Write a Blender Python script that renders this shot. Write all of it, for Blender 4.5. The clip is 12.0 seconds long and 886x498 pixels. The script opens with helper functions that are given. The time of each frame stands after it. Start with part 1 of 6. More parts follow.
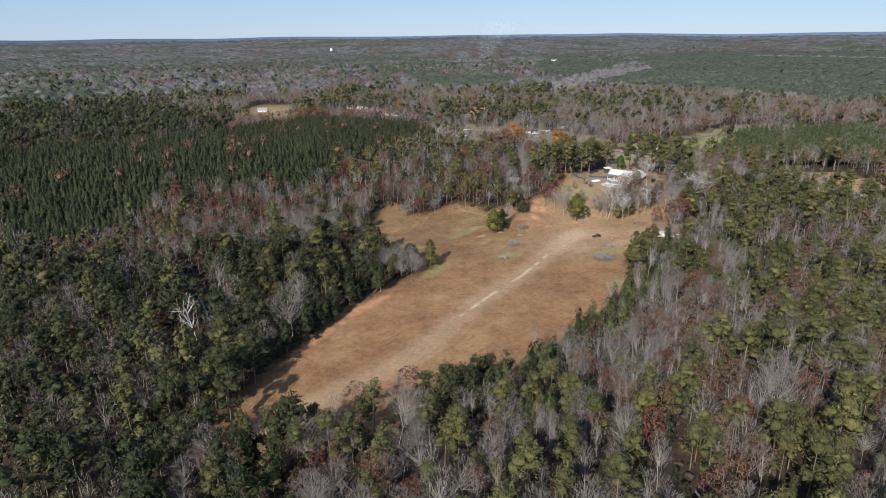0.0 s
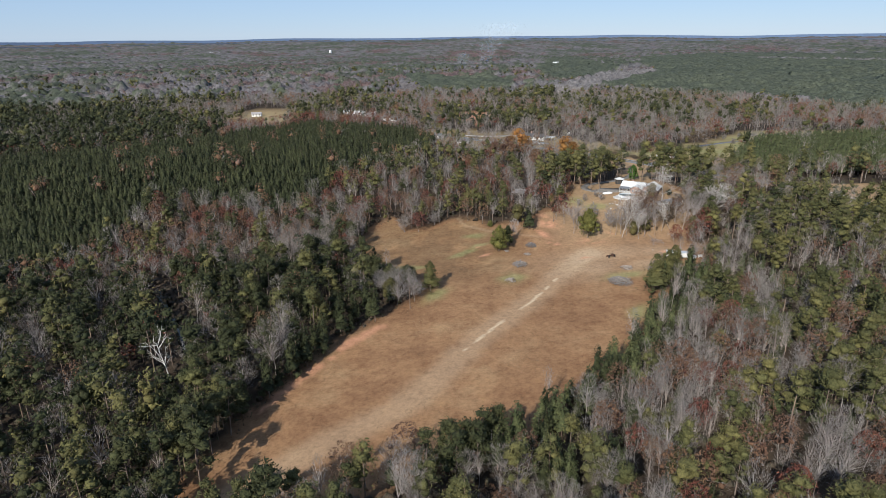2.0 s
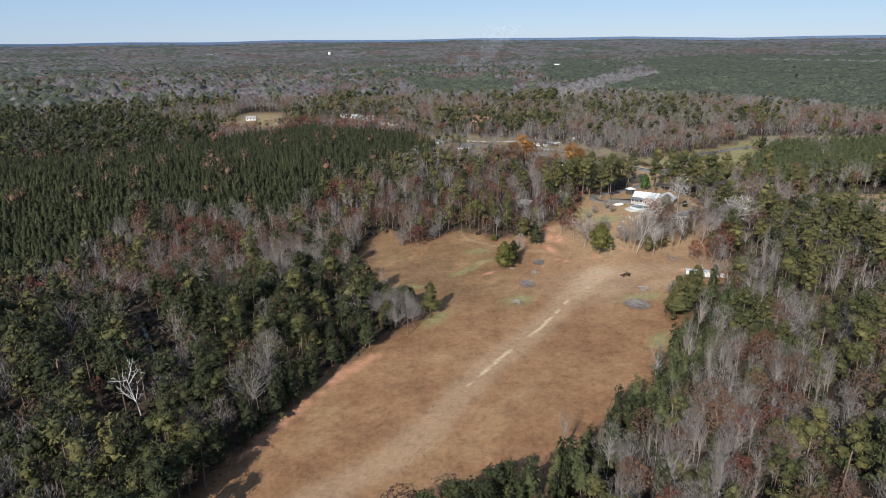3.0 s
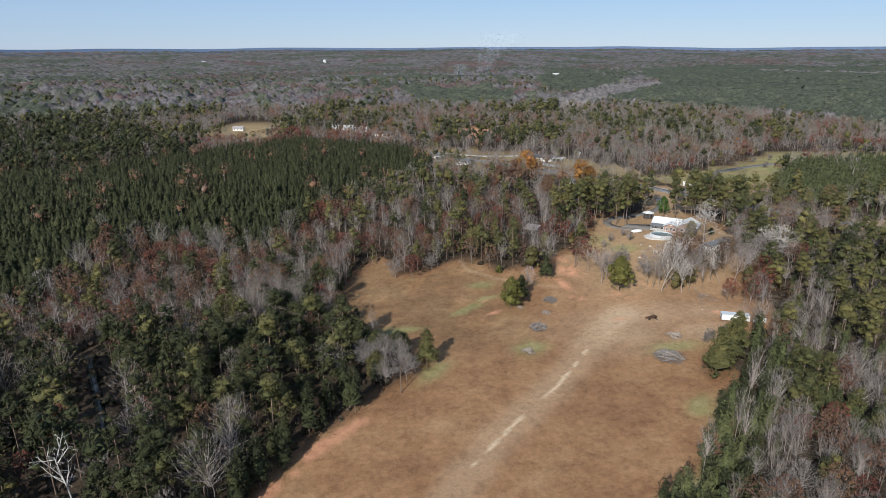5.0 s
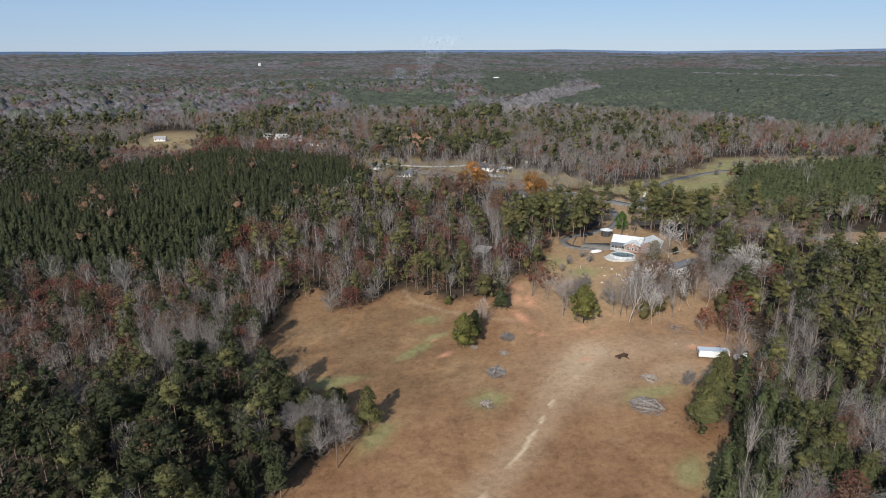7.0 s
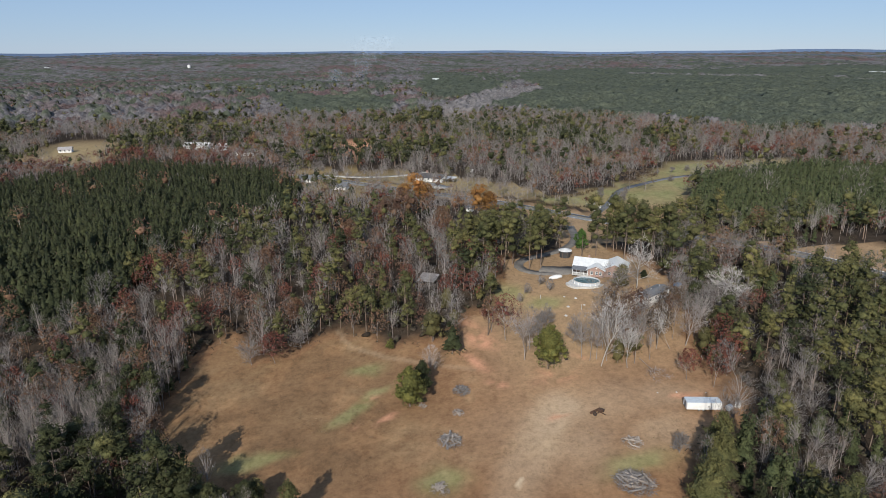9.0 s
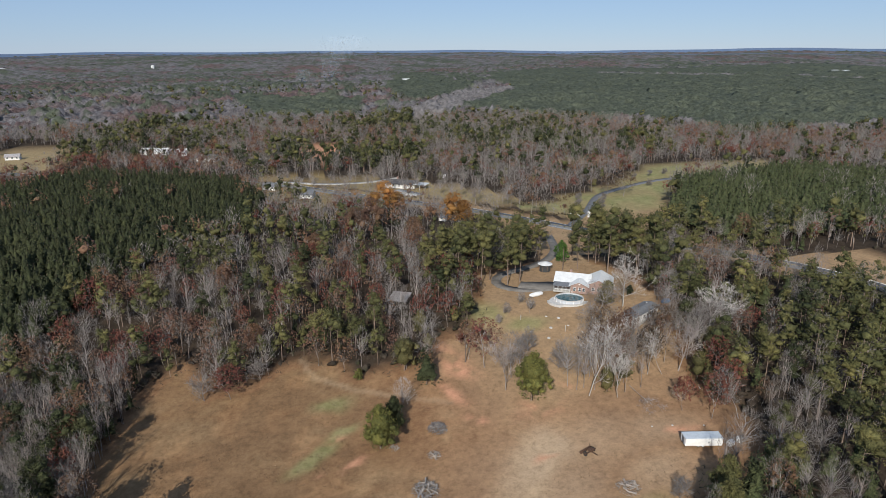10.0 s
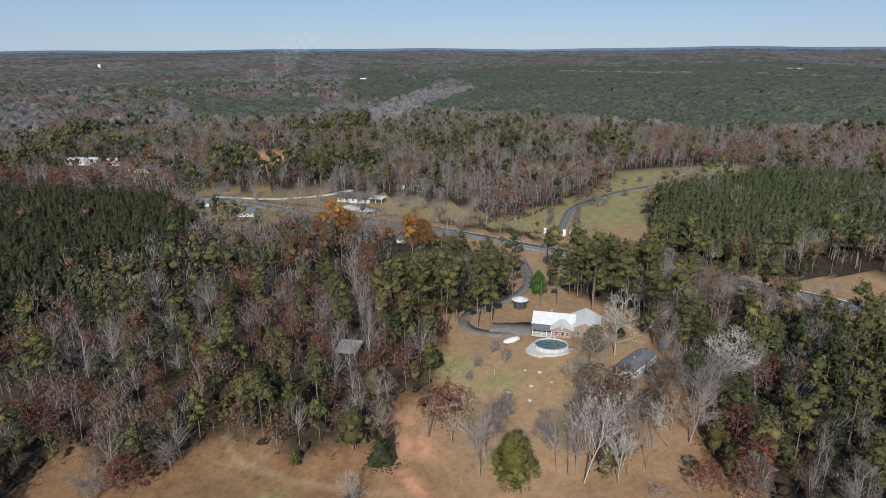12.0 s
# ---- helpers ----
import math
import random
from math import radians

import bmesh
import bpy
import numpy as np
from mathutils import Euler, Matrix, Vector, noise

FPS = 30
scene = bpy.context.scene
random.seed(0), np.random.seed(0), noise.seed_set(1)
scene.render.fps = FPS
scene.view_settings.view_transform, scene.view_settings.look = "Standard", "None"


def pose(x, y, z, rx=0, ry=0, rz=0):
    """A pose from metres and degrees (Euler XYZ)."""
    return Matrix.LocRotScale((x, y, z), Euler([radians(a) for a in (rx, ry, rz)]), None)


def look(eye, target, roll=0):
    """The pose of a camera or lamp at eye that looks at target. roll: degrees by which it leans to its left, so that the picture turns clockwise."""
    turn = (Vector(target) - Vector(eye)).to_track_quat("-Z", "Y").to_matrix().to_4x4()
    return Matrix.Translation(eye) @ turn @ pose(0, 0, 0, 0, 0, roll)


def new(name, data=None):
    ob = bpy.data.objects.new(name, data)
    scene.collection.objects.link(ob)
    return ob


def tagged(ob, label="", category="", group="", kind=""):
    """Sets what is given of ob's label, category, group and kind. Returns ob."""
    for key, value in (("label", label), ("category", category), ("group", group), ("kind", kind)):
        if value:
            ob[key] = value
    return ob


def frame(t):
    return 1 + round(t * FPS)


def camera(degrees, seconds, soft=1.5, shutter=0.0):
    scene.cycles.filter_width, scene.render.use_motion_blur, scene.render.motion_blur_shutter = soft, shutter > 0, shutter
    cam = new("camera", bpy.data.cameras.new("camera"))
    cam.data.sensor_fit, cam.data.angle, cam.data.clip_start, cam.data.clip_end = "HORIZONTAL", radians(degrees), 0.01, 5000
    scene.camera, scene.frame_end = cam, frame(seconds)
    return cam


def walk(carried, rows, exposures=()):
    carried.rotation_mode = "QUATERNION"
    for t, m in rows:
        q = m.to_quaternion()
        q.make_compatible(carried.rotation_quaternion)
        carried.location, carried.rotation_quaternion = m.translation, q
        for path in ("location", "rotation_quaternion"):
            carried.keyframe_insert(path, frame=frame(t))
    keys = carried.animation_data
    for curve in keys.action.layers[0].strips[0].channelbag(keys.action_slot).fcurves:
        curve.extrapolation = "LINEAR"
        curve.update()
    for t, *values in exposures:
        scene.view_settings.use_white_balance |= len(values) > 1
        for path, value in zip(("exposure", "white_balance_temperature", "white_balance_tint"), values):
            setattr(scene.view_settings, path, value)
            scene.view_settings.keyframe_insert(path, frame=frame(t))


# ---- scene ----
cam = camera(69.78, 12.0, soft=0.7)


def drone(x, y, z, heading, tilt, roll):
    """heading clockwise from +y, tilt below the level, roll to the right, in degrees"""
    return pose(x, y, z, 90 - tilt, 0, -heading) @ pose(0, 0, 0, 0, 0, -roll)


PATH = [
    (0.0, 0.00, 0.00, 83.89, 0.002, 18.796, 0.469),
    (0.5, 0.03, 5.28, 83.99, 0.008, 18.759, 0.481),
    (1.0, -0.12, 10.34, 84.06, 0.005, 18.705, 0.487),
    (1.5, -0.22, 15.76, 84.14, 0.007, 18.682, 0.472),
    (2.0, -0.35, 23.11, 84.06, 0.027, 18.663, 0.483),
    (2.5, -0.60, 32.41, 83.97, 0.067, 18.653, 0.475),
    (3.0, -0.78, 42.49, 83.89, 0.062, 18.517, 0.485),
    (4.8, -1.83, 71.23, 83.36, 0.188, 17.906, 0.110),
    (5.0, -1.83, 73.87, 83.30, 0.532, 17.820, 0.079),
    (5.5, -1.70, 80.85, 83.17, 1.850, 17.707, 0.031),
    (6.0, -1.59, 87.62, 83.20, 3.151, 17.622, 0.009),
    (6.5, -1.22, 94.66, 83.45, 4.493, 17.589, -0.005),
    (7.0, -0.54, 102.28, 83.71, 5.813, 17.579, 0.017),
    (8.8, 3.59, 131.40, 83.23, 10.651, 17.556, 0.067),
    (9.0, 4.25, 134.55, 83.29, 11.142, 17.498, 0.074),
    (9.5, 5.94, 142.55, 83.46, 12.440, 17.502, 0.119),
    (10.0, 7.79, 150.47, 83.78, 13.695, 17.549, 0.184),
    (10.5, 10.06, 158.61, 83.97, 14.915, 17.602, 0.220),
    (11.0, 12.51, 166.80, 84.07, 16.218, 17.659, 0.206),
    (11.5, 15.08, 175.00, 84.07, 17.103, 17.692, 0.195),
    (12.0, 17.73, 183.19, 84.16, 17.160, 17.710, 0.182),
]
walk(cam, [(r[0], drone(*r[1:])) for r in PATH], [(0.0, 0.36, 6080, 11), (3.0, 0.33, 6080, 11), (12.0, 0.07, 6080, 11)])

# ---------------------------------------------------------------- light
SUN_AZ, SUN_EL = 206.0, 31.0
world = bpy.data.worlds.new("sky")
scene.world = world
world.use_nodes = True
wn = world.node_tree.nodes
sky = wn.new("ShaderNodeTexSky")
sky.sky_type = "NISHITA"
sky.sun_disc = False
sky.sun_elevation, sky.sun_rotation = radians(SUN_EL), radians(SUN_AZ)
sky.air_density, sky.dust_density, sky.ozone_density = 1.0, 0.0, 2.0
sky.altitude = 1500
tint = wn.new("ShaderNodeMix")
tint.data_type, tint.blend_type = "RGBA", "MULTIPLY"
tint.inputs[0].default_value, tint.inputs[7].default_value = 1.0, (0.86, 0.93, 1.02, 1)  # clear winter sky
world.node_tree.links.new(sky.outputs[0], tint.inputs[6])
veil = wn.new("ShaderNodeMix")  # thin milky haze over the whole sky
veil.data_type = "RGBA"
veil.inputs[0].default_value, veil.inputs[7].default_value = 0.55, (6.7, 9.0, 12.5, 1)
world.node_tree.links.new(tint.outputs[2], veil.inputs[6])
world.node_tree.links.new(veil.outputs[2], wn["Background"].inputs[0])
wn["Background"].inputs[1].default_value = 0.058
sun = new("sun", bpy.data.lights.new("sun", "SUN"))
sun.data.energy, sun.data.angle, sun.data.color = 5.0, radians(0.53), (1.0, 0.93, 0.79)
a, e = radians(SUN_AZ), radians(SUN_EL)
sun.matrix_world = look((300 * math.sin(a), 300 * math.cos(a), 300), (300 * math.sin(a) - math.sin(a) * math.cos(e), 300 * math.cos(a) - math.cos(a) * math.cos(e), 300 - math.sin(e)))


# ---------------------------------------------------------------- materials
def material(name, rough=0.9, metal=0.0, spec=0.3):
    m = bpy.data.materials.new(name)
    m.use_nodes = True
    b = m.node_tree.nodes["Principled BSDF"]
    b.inputs["Roughness"].default_value, b.inputs["Metallic"].default_value = rough, metal
    b.inputs["Specular IOR Level"].default_value = spec
    return m, m.node_tree, b


def node(tree, kind, **values):
    n = tree.nodes.new(kind)
    for key, value in values.items():
        n.inputs[key.replace("_", " ")].default_value = value
    return n


def ramp(tree, source, stops):
    n = tree.nodes.new("ShaderNodeValToRGB")
    tree.links.new(source, n.inputs[0])
    el = n.color_ramp.elements
    while len(el) < len(stops):
        el.new(0.5)
    for e, (p, c) in zip(el, stops):
        e.position, e.color = p, (*c, 1)
    return n.outputs[0]


def mix(tree, fac, a, b, how="MIX"):
    n = tree.nodes.new("ShaderNodeMix")
    n.data_type, n.blend_type = "RGBA", how
    for socket, value in ((n.inputs[0], fac), (n.inputs[6], a), (n.inputs[7], b)):
        if isinstance(value, bpy.types.NodeSocket):
            tree.links.new(value, socket)
        else:
            socket.default_value = value if isinstance(value, (int, float)) else (*value, 1)
    return n.outputs[2]


def position(tree):
    return tree.nodes.new("ShaderNodeNewGeometry").outputs["Position"]


def noise_out(tree, scale, detail=4.0, rough=0.6, vec=None):
    n = node(tree, "ShaderNodeTexNoise", Scale=scale, Detail=detail, Roughness=rough)
    tree.links.new(vec or position(tree), n.inputs["Vector"])
    return n.outputs["Fac"]


def bump(tree, bsdf, height, strength, distance):
    n = node(tree, "ShaderNodeBump", Strength=strength, Distance=distance)
    tree.links.new(height, n.inputs["Height"])
    tree.links.new(n.outputs[0], bsdf.inputs["Normal"])


def foliage(name, stops, grain=0.35, patch=0.11, through_light=0.25):
    """leaf colour that changes from tree to tree, from tuft to tuft and within a tuft, with a leafy relief"""
    m, t, b = material(name, 0.75, 0, 0.2)
    col = ramp(t, noise_out(t, patch, 2.0, 0.7), stops)
    isl = t.nodes.new("ShaderNodeNewGeometry").outputs["Random Per Island"]
    obj = t.nodes.new("ShaderNodeObjectInfo").outputs["Random"]
    vary = ramp(t, isl, [(0, (1 - grain,) * 3), (1, (1 + grain,) * 3)])
    vary2 = ramp(t, obj, [(0, (0.8, 0.82, 0.8)), (1, (1.2, 1.15, 1.1))])
    fine = noise_out(t, 2.6, 3.0, 0.75)
    vary3 = ramp(t, fine, [(0.33, (0.62, 0.64, 0.62)), (0.5, (1.0, 1.0, 1.0)), (0.67, (1.34, 1.32, 1.28))])
    out = mix(t, 1.0, mix(t, 1.0, mix(t, 1.0, col, vary, "MULTIPLY"), vary2, "MULTIPLY"), vary3, "MULTIPLY")
    t.links.new(out, b.inputs["Base Color"])
    bump(t, b, fine, 0.7, 0.45)
    tr = t.nodes.new("ShaderNodeBsdfTranslucent")
    t.links.new(out, tr.inputs["Color"])
    ms = t.nodes.new("ShaderNodeMixShader")
    ms.inputs[0].default_value = through_light
    t.links.new(b.outputs[0], ms.inputs[1])
    t.links.new(tr.outputs[0], ms.inputs[2])
    t.links.new(ms.outputs[0], t.nodes["Material Output"].inputs["Surface"])
    return m


def wood(name, stops, patch=0.15):
    m, t, b = material(name, 0.9, 0, 0.2)
    col = ramp(t, noise_out(t, patch, 3.0, 0.7), stops)
    isl = t.nodes.new("ShaderNodeNewGeometry").outputs["Random Per Island"]
    vary = ramp(t, isl, [(0, (0.75,) * 3), (1, (1.2,) * 3)])
    t.links.new(mix(t, 1.0, col, vary, "MULTIPLY"), b.inputs["Base Color"])
    return m


def plain(name, color, rough=0.7, metal=0.0, spread=0.12, scale=1.5, spec=0.3):
    """one base colour with stains and grain at two scales"""
    m, t, b = material(name, rough, metal, spec)
    lo, hi = tuple(c * (1 - spread) for c in color), tuple(min(1, c * (1 + spread)) for c in color)
    big = ramp(t, noise_out(t, scale, 4.0), [(0.3, lo), (0.7, hi)])
    fine = ramp(t, noise_out(t, scale * 14, 3.0), [(0.3, (1 - spread,) * 3), (0.7, (1.0,) * 3)])
    t.links.new(mix(t, 1.0, big, fine, "MULTIPLY"), b.inputs["Base Color"])
    return m


PINE = foliage("pine_needles", [(0.3, (0.044, 0.050, 0.021)), (0.5, (0.076, 0.077, 0.031)), (0.7, (0.125, 0.114, 0.043))], 0.3, 0.09, 0.08)
DARK_PINE = foliage("dark_pine_needles", [(0.3, (0.030, 0.037, 0.016)), (0.7, (0.060, 0.062, 0.026))], 0.3, through_light=0.06)
FRESH = foliage("olive_pine_needles", [(0.3, (0.056, 0.068, 0.030)), (0.7, (0.092, 0.100, 0.044))], 0.3, through_light=0.08)
YOUNG = foliage("young_pine_needles", [(0.3, (0.024, 0.030, 0.014)), (0.7, (0.045, 0.050, 0.021))], 0.3, through_light=0.08)
RUST = foliage("autumn_leaves", [(0.25, (0.120, 0.066, 0.050)), (0.42, (0.140, 0.082, 0.060)), (0.58, (0.165, 0.098, 0.060)), (0.75, (0.125, 0.083, 0.066))], 0.3, 0.06)
RED = foliage("dark_red_leaves", [(0.3, (0.125, 0.048, 0.040)), (0.7, (0.180, 0.070, 0.048))], 0.3, 0.06)
GOLD = foliage("golden_oak_leaves", [(0.3, (0.245, 0.108, 0.038)), (0.7, (0.31, 0.165, 0.052))], 0.35, 0.1)
OLIVE = foliage("yellowing_leaves", [(0.3, (0.095, 0.088, 0.036)), (0.7, (0.155, 0.13, 0.052))], through_light=0.1)
CEDAR = foliage("cedar_leaves", [(0.3, (0.080, 0.085, 0.026)), (0.7, (0.15, 0.14, 0.040))], 0.4, 0.6, 0.1)
SCRUB = foliage("dry_undergrowth", [(0.3, (0.052, 0.038, 0.030)), (0.5, (0.066, 0.054, 0.042)), (0.62, (0.038, 0.040, 0.020)), (0.75, (0.064, 0.036, 0.028))], 0.35, 0.2, 0.1)
TWIG = wood("brown_twigs", [(0.3, (0.130, 0.111, 0.101)), (0.5, (0.185, 0.166, 0.154)), (0.7, (0.142, 0.117, 0.107))], 0.07)
BARE = wood("grey_bark", [(0.3, (0.19, 0.162, 0.145)), (0.5, (0.29, 0.262, 0.245)), (0.7, (0.21, 0.172, 0.157))])
PALE = wood("pale_bark", [(0.3, (0.22, 0.18, 0.16)), (0.7, (0.36, 0.315, 0.285))])
BIRCH = wood("white_bark", [(0.3, (0.33, 0.295, 0.27)), (0.7, (0.50, 0.465, 0.43))])
PINEBARK = wood("pine_bark", [(0.3, (0.15, 0.105, 0.08)), (0.7, (0.26, 0.20, 0.16))])

# ---------------------------------------------------------------- ground shape
def smooth(v, lo, hi):
    u = np.clip((v - lo) / (hi - lo), 0, 1)
    return u * u * (3 - 2 * u)


def ground_z(x, y):
    """height of the land: the field slopes up to the east and to the house, low hills far away"""
    x, y = np.asarray(x, float), np.asarray(y, float)
    near = -2.9 + 0.085 * (np.clip(x, -132, 109) - 23) + 0.03 * (np.clip(y, 46, 460) - 218.5)
    near = near + 5.2 * smooth(y, 255, 328) * smooth(x, -23, 80) - 5.2 * smooth(x, 69, 132) * (1 - smooth(y, 207, 282))
    beyond = 9.8 + 0.012 * (np.clip(x, -230, 230) - 46)
    w = smooth(y, 293, 402)
    z = near * (1 - w) + beyond * w
    far = np.hypot(x - 69, y - 172)
    roll = 5.0 * np.sin(x / 190 + 0.6) * np.sin(y / 240 + 1.1) + 9.0 * np.sin(x / 610 + 2.0) * np.sin(y / 520)
    z = z + roll * smooth(far, 450, 1000)
    return z - 14.0 * smooth(far, 1500, 2500) + 46.0 * smooth(far, 2600, 5200)


def inside(x, y, poly):
    x, y = np.asarray(x, float), np.asarray(y, float)
    res = np.zeros(x.shape, bool)
    for (x0, y0), (x1, y1) in zip(poly, poly[1:] + poly[:1]):
        if y0 != y1:
            res ^= ((y0 > y) != (y1 > y)) & (x < (x1 - x0) * (y - y0) / (y1 - y0) + x0)
    return res


def line_gap(x, y, line):
    """distance to an open line of points"""
    x, y = np.asarray(x, float), np.asarray(y, float)
    best = np.full(x.shape, 1e9)
    for (x0, y0), (x1, y1) in zip(line, line[1:]):
        dx, dy = x1 - x0, y1 - y0
        u = np.clip(((x - x0) * dx + (y - y0) * dy) / (dx * dx + dy * dy), 0, 1)
        best = np.minimum(best, np.hypot(x - x0 - u * dx, y - y0 - u * dy))
    return best


# outlines of the open ground
FIELD = [(-60, 133), (-51, 166), (-46, 174), (-41, 187), (-32, 204), (-23, 213), (-16, 224), (-9, 232), (-3, 241), (-9, 248), (-23, 255), (-34, 264), (-38, 276),
         (-38, 291), (-34, 308), (-26, 321), (-16, 306), (-3, 308), (7, 314), (12, 308), (21, 300), (34, 298), (42, 292), (41, 301), (48, 309), (58, 306)]
FIELD += [(60, 313), (64, 328), (66, 345), (76, 347), (92, 345), (106, 343), (112, 328), (114, 318), (111, 303), (110, 293), (105, 288), (100, 276), (99, 255), (98, 247),
          (83, 244), (69, 227), (66, 221), (76, 220), (70, 214), (64, 205), (54, 190), (43, 177), (33, 169), (26, 164), (16, 154), (7, 147), (-5, 143), (-16, 139),
          (-28, 133), (-39, 128), (-48, 123)]
ROAD = [(-483, 736), (-207, 627), (-69, 561), (2, 522), (31, 490), (89, 434), (113, 403), (121, 391), (140, 363), (172, 324), (207, 276), (264, 172), (345, 46)]
PARK = [(115, 433), (133, 439), (161, 448), (167, 456), (204, 482), (231, 508), (262, 514), (308, 500), (290, 470), (232, 466), (209, 453), (187, 427), (178, 405), (172, 389), (147, 374), (138, 386), (128, 402)]
LAWN = [(-12, 545), (52, 535), (64, 508), (92, 497), (122, 450), (116, 433), (92, 443), (66, 463), (32, 496), (10, 518)]
LAWN_WEST = [(-14, 486), (11, 464), (22, 453), (30, 466), (30, 484), (16, 504), (-4, 512)]
CLAY_PIT = [(15, 682), (50, 655), (46, 600), (31, 584), (18, 605)]
CLEARINGS = [CLAY_PIT, [(92, 345), (106, 343), (110, 352), (136, 352), (142, 356), (112, 398), (100, 412), (96, 400), (104, 380), (94, 362)], [(178, 541), (223, 546), (217, 526), (187, 526)], [(-198, 606), (-208, 735), (-175, 721), (-150, 690), (-150, 612)],
             [(180, 332), (178, 318), (190, 292), (216, 300), (214, 330)], [(-100, 668), (-94, 650), (-60, 636), (-44, 612), (-36, 622), (-70, 672)]]
PLANTATION_WEST = [(-197, 269), (-290, 416), (-225, 446), (-108, 565), (-22, 515), (-4, 460), (-14, 412), (-50, 380), (-74, 334), (-152, 349), (-162, 299)]
PLANTATION_EAST = [(163, 389), (185, 410), (212, 444), (300, 462), (330, 432), (330, 340), (227, 344), (170, 354)]
EAST_PINES = [(104, 244), (112, 262), (127, 284), (173, 293), (240, 250), (117, 232)]
WEST_PINES = [(-475, 649), (-324, 675), (-171, 537), (-167, 387), (-263, 344)]
RED_KNOLL = [(-153, 329), (-148, 351), (-128, 365), (-110, 351), (-87, 341), (-90, 326), (-112, 322), (-131, 323)]
SLENDER_STAND = [(-84, 296), (-61, 318), (-36, 318), (-33, 262), (-43, 258), (-66, 270)]
RED_BELT = [(-215, 560), (-140, 632), (-53, 622), (-30, 540), (-85, 552), (-125, 524)]
RED_EAST = [(327, 592), (480, 560), (400, 440), (300, 489), (265, 534)]
PINE_HILL = [(196, 840), (350, 1091), (560, 1933), (956, 2300), (2100, 2300), (2100, 800), (560, 540), (450, 590), (366, 600), (330, 672), (278, 749)]
PINE_FAR_WEST = [(350, 1886), (335, 1237), (221, 1006), (165, 948), (140, 1127)]
PINE_STRIP = [(-63, 1051), (107, 986), (81, 812), (-20, 829)]
PINE_BAND = [(125, 755), (178, 714), (211, 655), (238, 565), (186, 520), (155, 620), (108, 655)]
PALE_CREEK = [(144, 845), (280, 1120), (420, 1130), (350, 1085), (196, 830), (117, 705)]


CREEK = [(-116, 262), (-101, 238), (-91, 222), (-83, 206)]
CLEAR_SPOTS = [(118, 290.5, 7), (113, 283, 5), (-82, 190, 7), (-80, 183, 5.5), (-84, 203, 4), (-100, 236, 7), (-94, 222, 7), (96, 257.5, 4), (102, 261, 4), (105.5, 270, 4), (38.6, 335, 3.6), (36, 328, 3.5), (53.4, 292.4, 4), (55.7, 282, 4),
               (103.5, 279, 4), (107, 282, 4), (99, 284, 4), (81, 233, 5), (-118, 190, 7), (-112, 184, 6), (48, 422, 10), (46, 411, 8), (73, 393, 8), (38, 389, 8), (40, 396, 6)]


def no_trees(x, y):
    """gaps in the woods: the creek, and the room round single trees"""
    o = line_gap(x, y, CREEK) < 5.2
    for a, b, r in CLEAR_SPOTS:
        o |= np.hypot(x - a, y - b) < r
    return o


def is_open(x, y):
    o = inside(x, y, FIELD) | inside(x, y, PARK) | inside(x, y, LAWN) | inside(x, y, LAWN_WEST) | (line_gap(x, y, ROAD) < 8)
    for poly in CLEARINGS:
        o |= inside(x, y, poly)
    return o


# ---------------------------------------------------------------- mesh building
def mesh_of(name, verts, faces, materials, index=None, flat=True):
    """a mesh from arrays of vertices and equal-sided faces"""
    verts, faces = np.asarray(verts, np.float32), np.asarray(faces, np.int32)
    me = bpy.data.meshes.new(name)
    n, k = faces.shape
    me.vertices.add(len(verts))
    me.vertices.foreach_set("co", verts.ravel())
    me.loops.add(n * k)
    me.loops.foreach_set("vertex_index", faces.ravel())
    me.polygons.add(n)
    me.polygons.foreach_set("loop_start", np.arange(n, dtype=np.int32) * k)
    for m in materials:
        me.materials.append(m)
    if index is not None:
        me.polygons.foreach_set("material_index", np.asarray(index, np.int32))
    if not flat:
        me.polygons.foreach_set("use_smooth", np.ones(n, bool))
    me.update(calc_edges=True)
    return me


def part(name, bm, mat, parent=None, label=""):
    """links a bmesh as one mesh object under a thing or a part"""
    me = bpy.data.meshes.new(name)
    bm.to_mesh(me)
    bm.free()
    me.materials.append(mat)
    ob = new(name, me)
    ob.parent = parent
    if label:
        ob["label"] = label
    return ob


# ---------------------------------------------------------------- trees: shapes as arrays
rng = np.random.default_rng(7)


def unit(v):
    return v / np.maximum(np.linalg.norm(v, axis=-1, keepdims=True), 1e-9)


def blades(centres, radius, count, length, width, outward=None, droop=0.15, flat=1.0):
    """tufts of pointed leaves round each centre"""
    n = len(centres)
    c = np.repeat(centres, count, axis=0)
    r = np.repeat(np.broadcast_to(radius, (n,)), count)[:, None]
    d = unit(rng.normal(size=(n * count, 3)) + (0 if outward is None else 0.9 * np.repeat(outward, count, axis=0)) + np.array([0, 0, droop]))
    base = c + unit(rng.normal(size=d.shape)) * np.array([1, 1, flat]) * r * rng.uniform(0.1, 0.9, (n * count, 1))
    side = unit(np.cross(d, rng.normal(size=d.shape))) * width * rng.uniform(0.6, 1.2, (n * count, 1))
    tip = base + d * length * rng.uniform(0.6, 1.3, (n * count, 1))
    v = np.stack([base - side, base + side, tip], 1).reshape(-1, 3)
    return v, np.arange(len(v)).reshape(-1, 3)


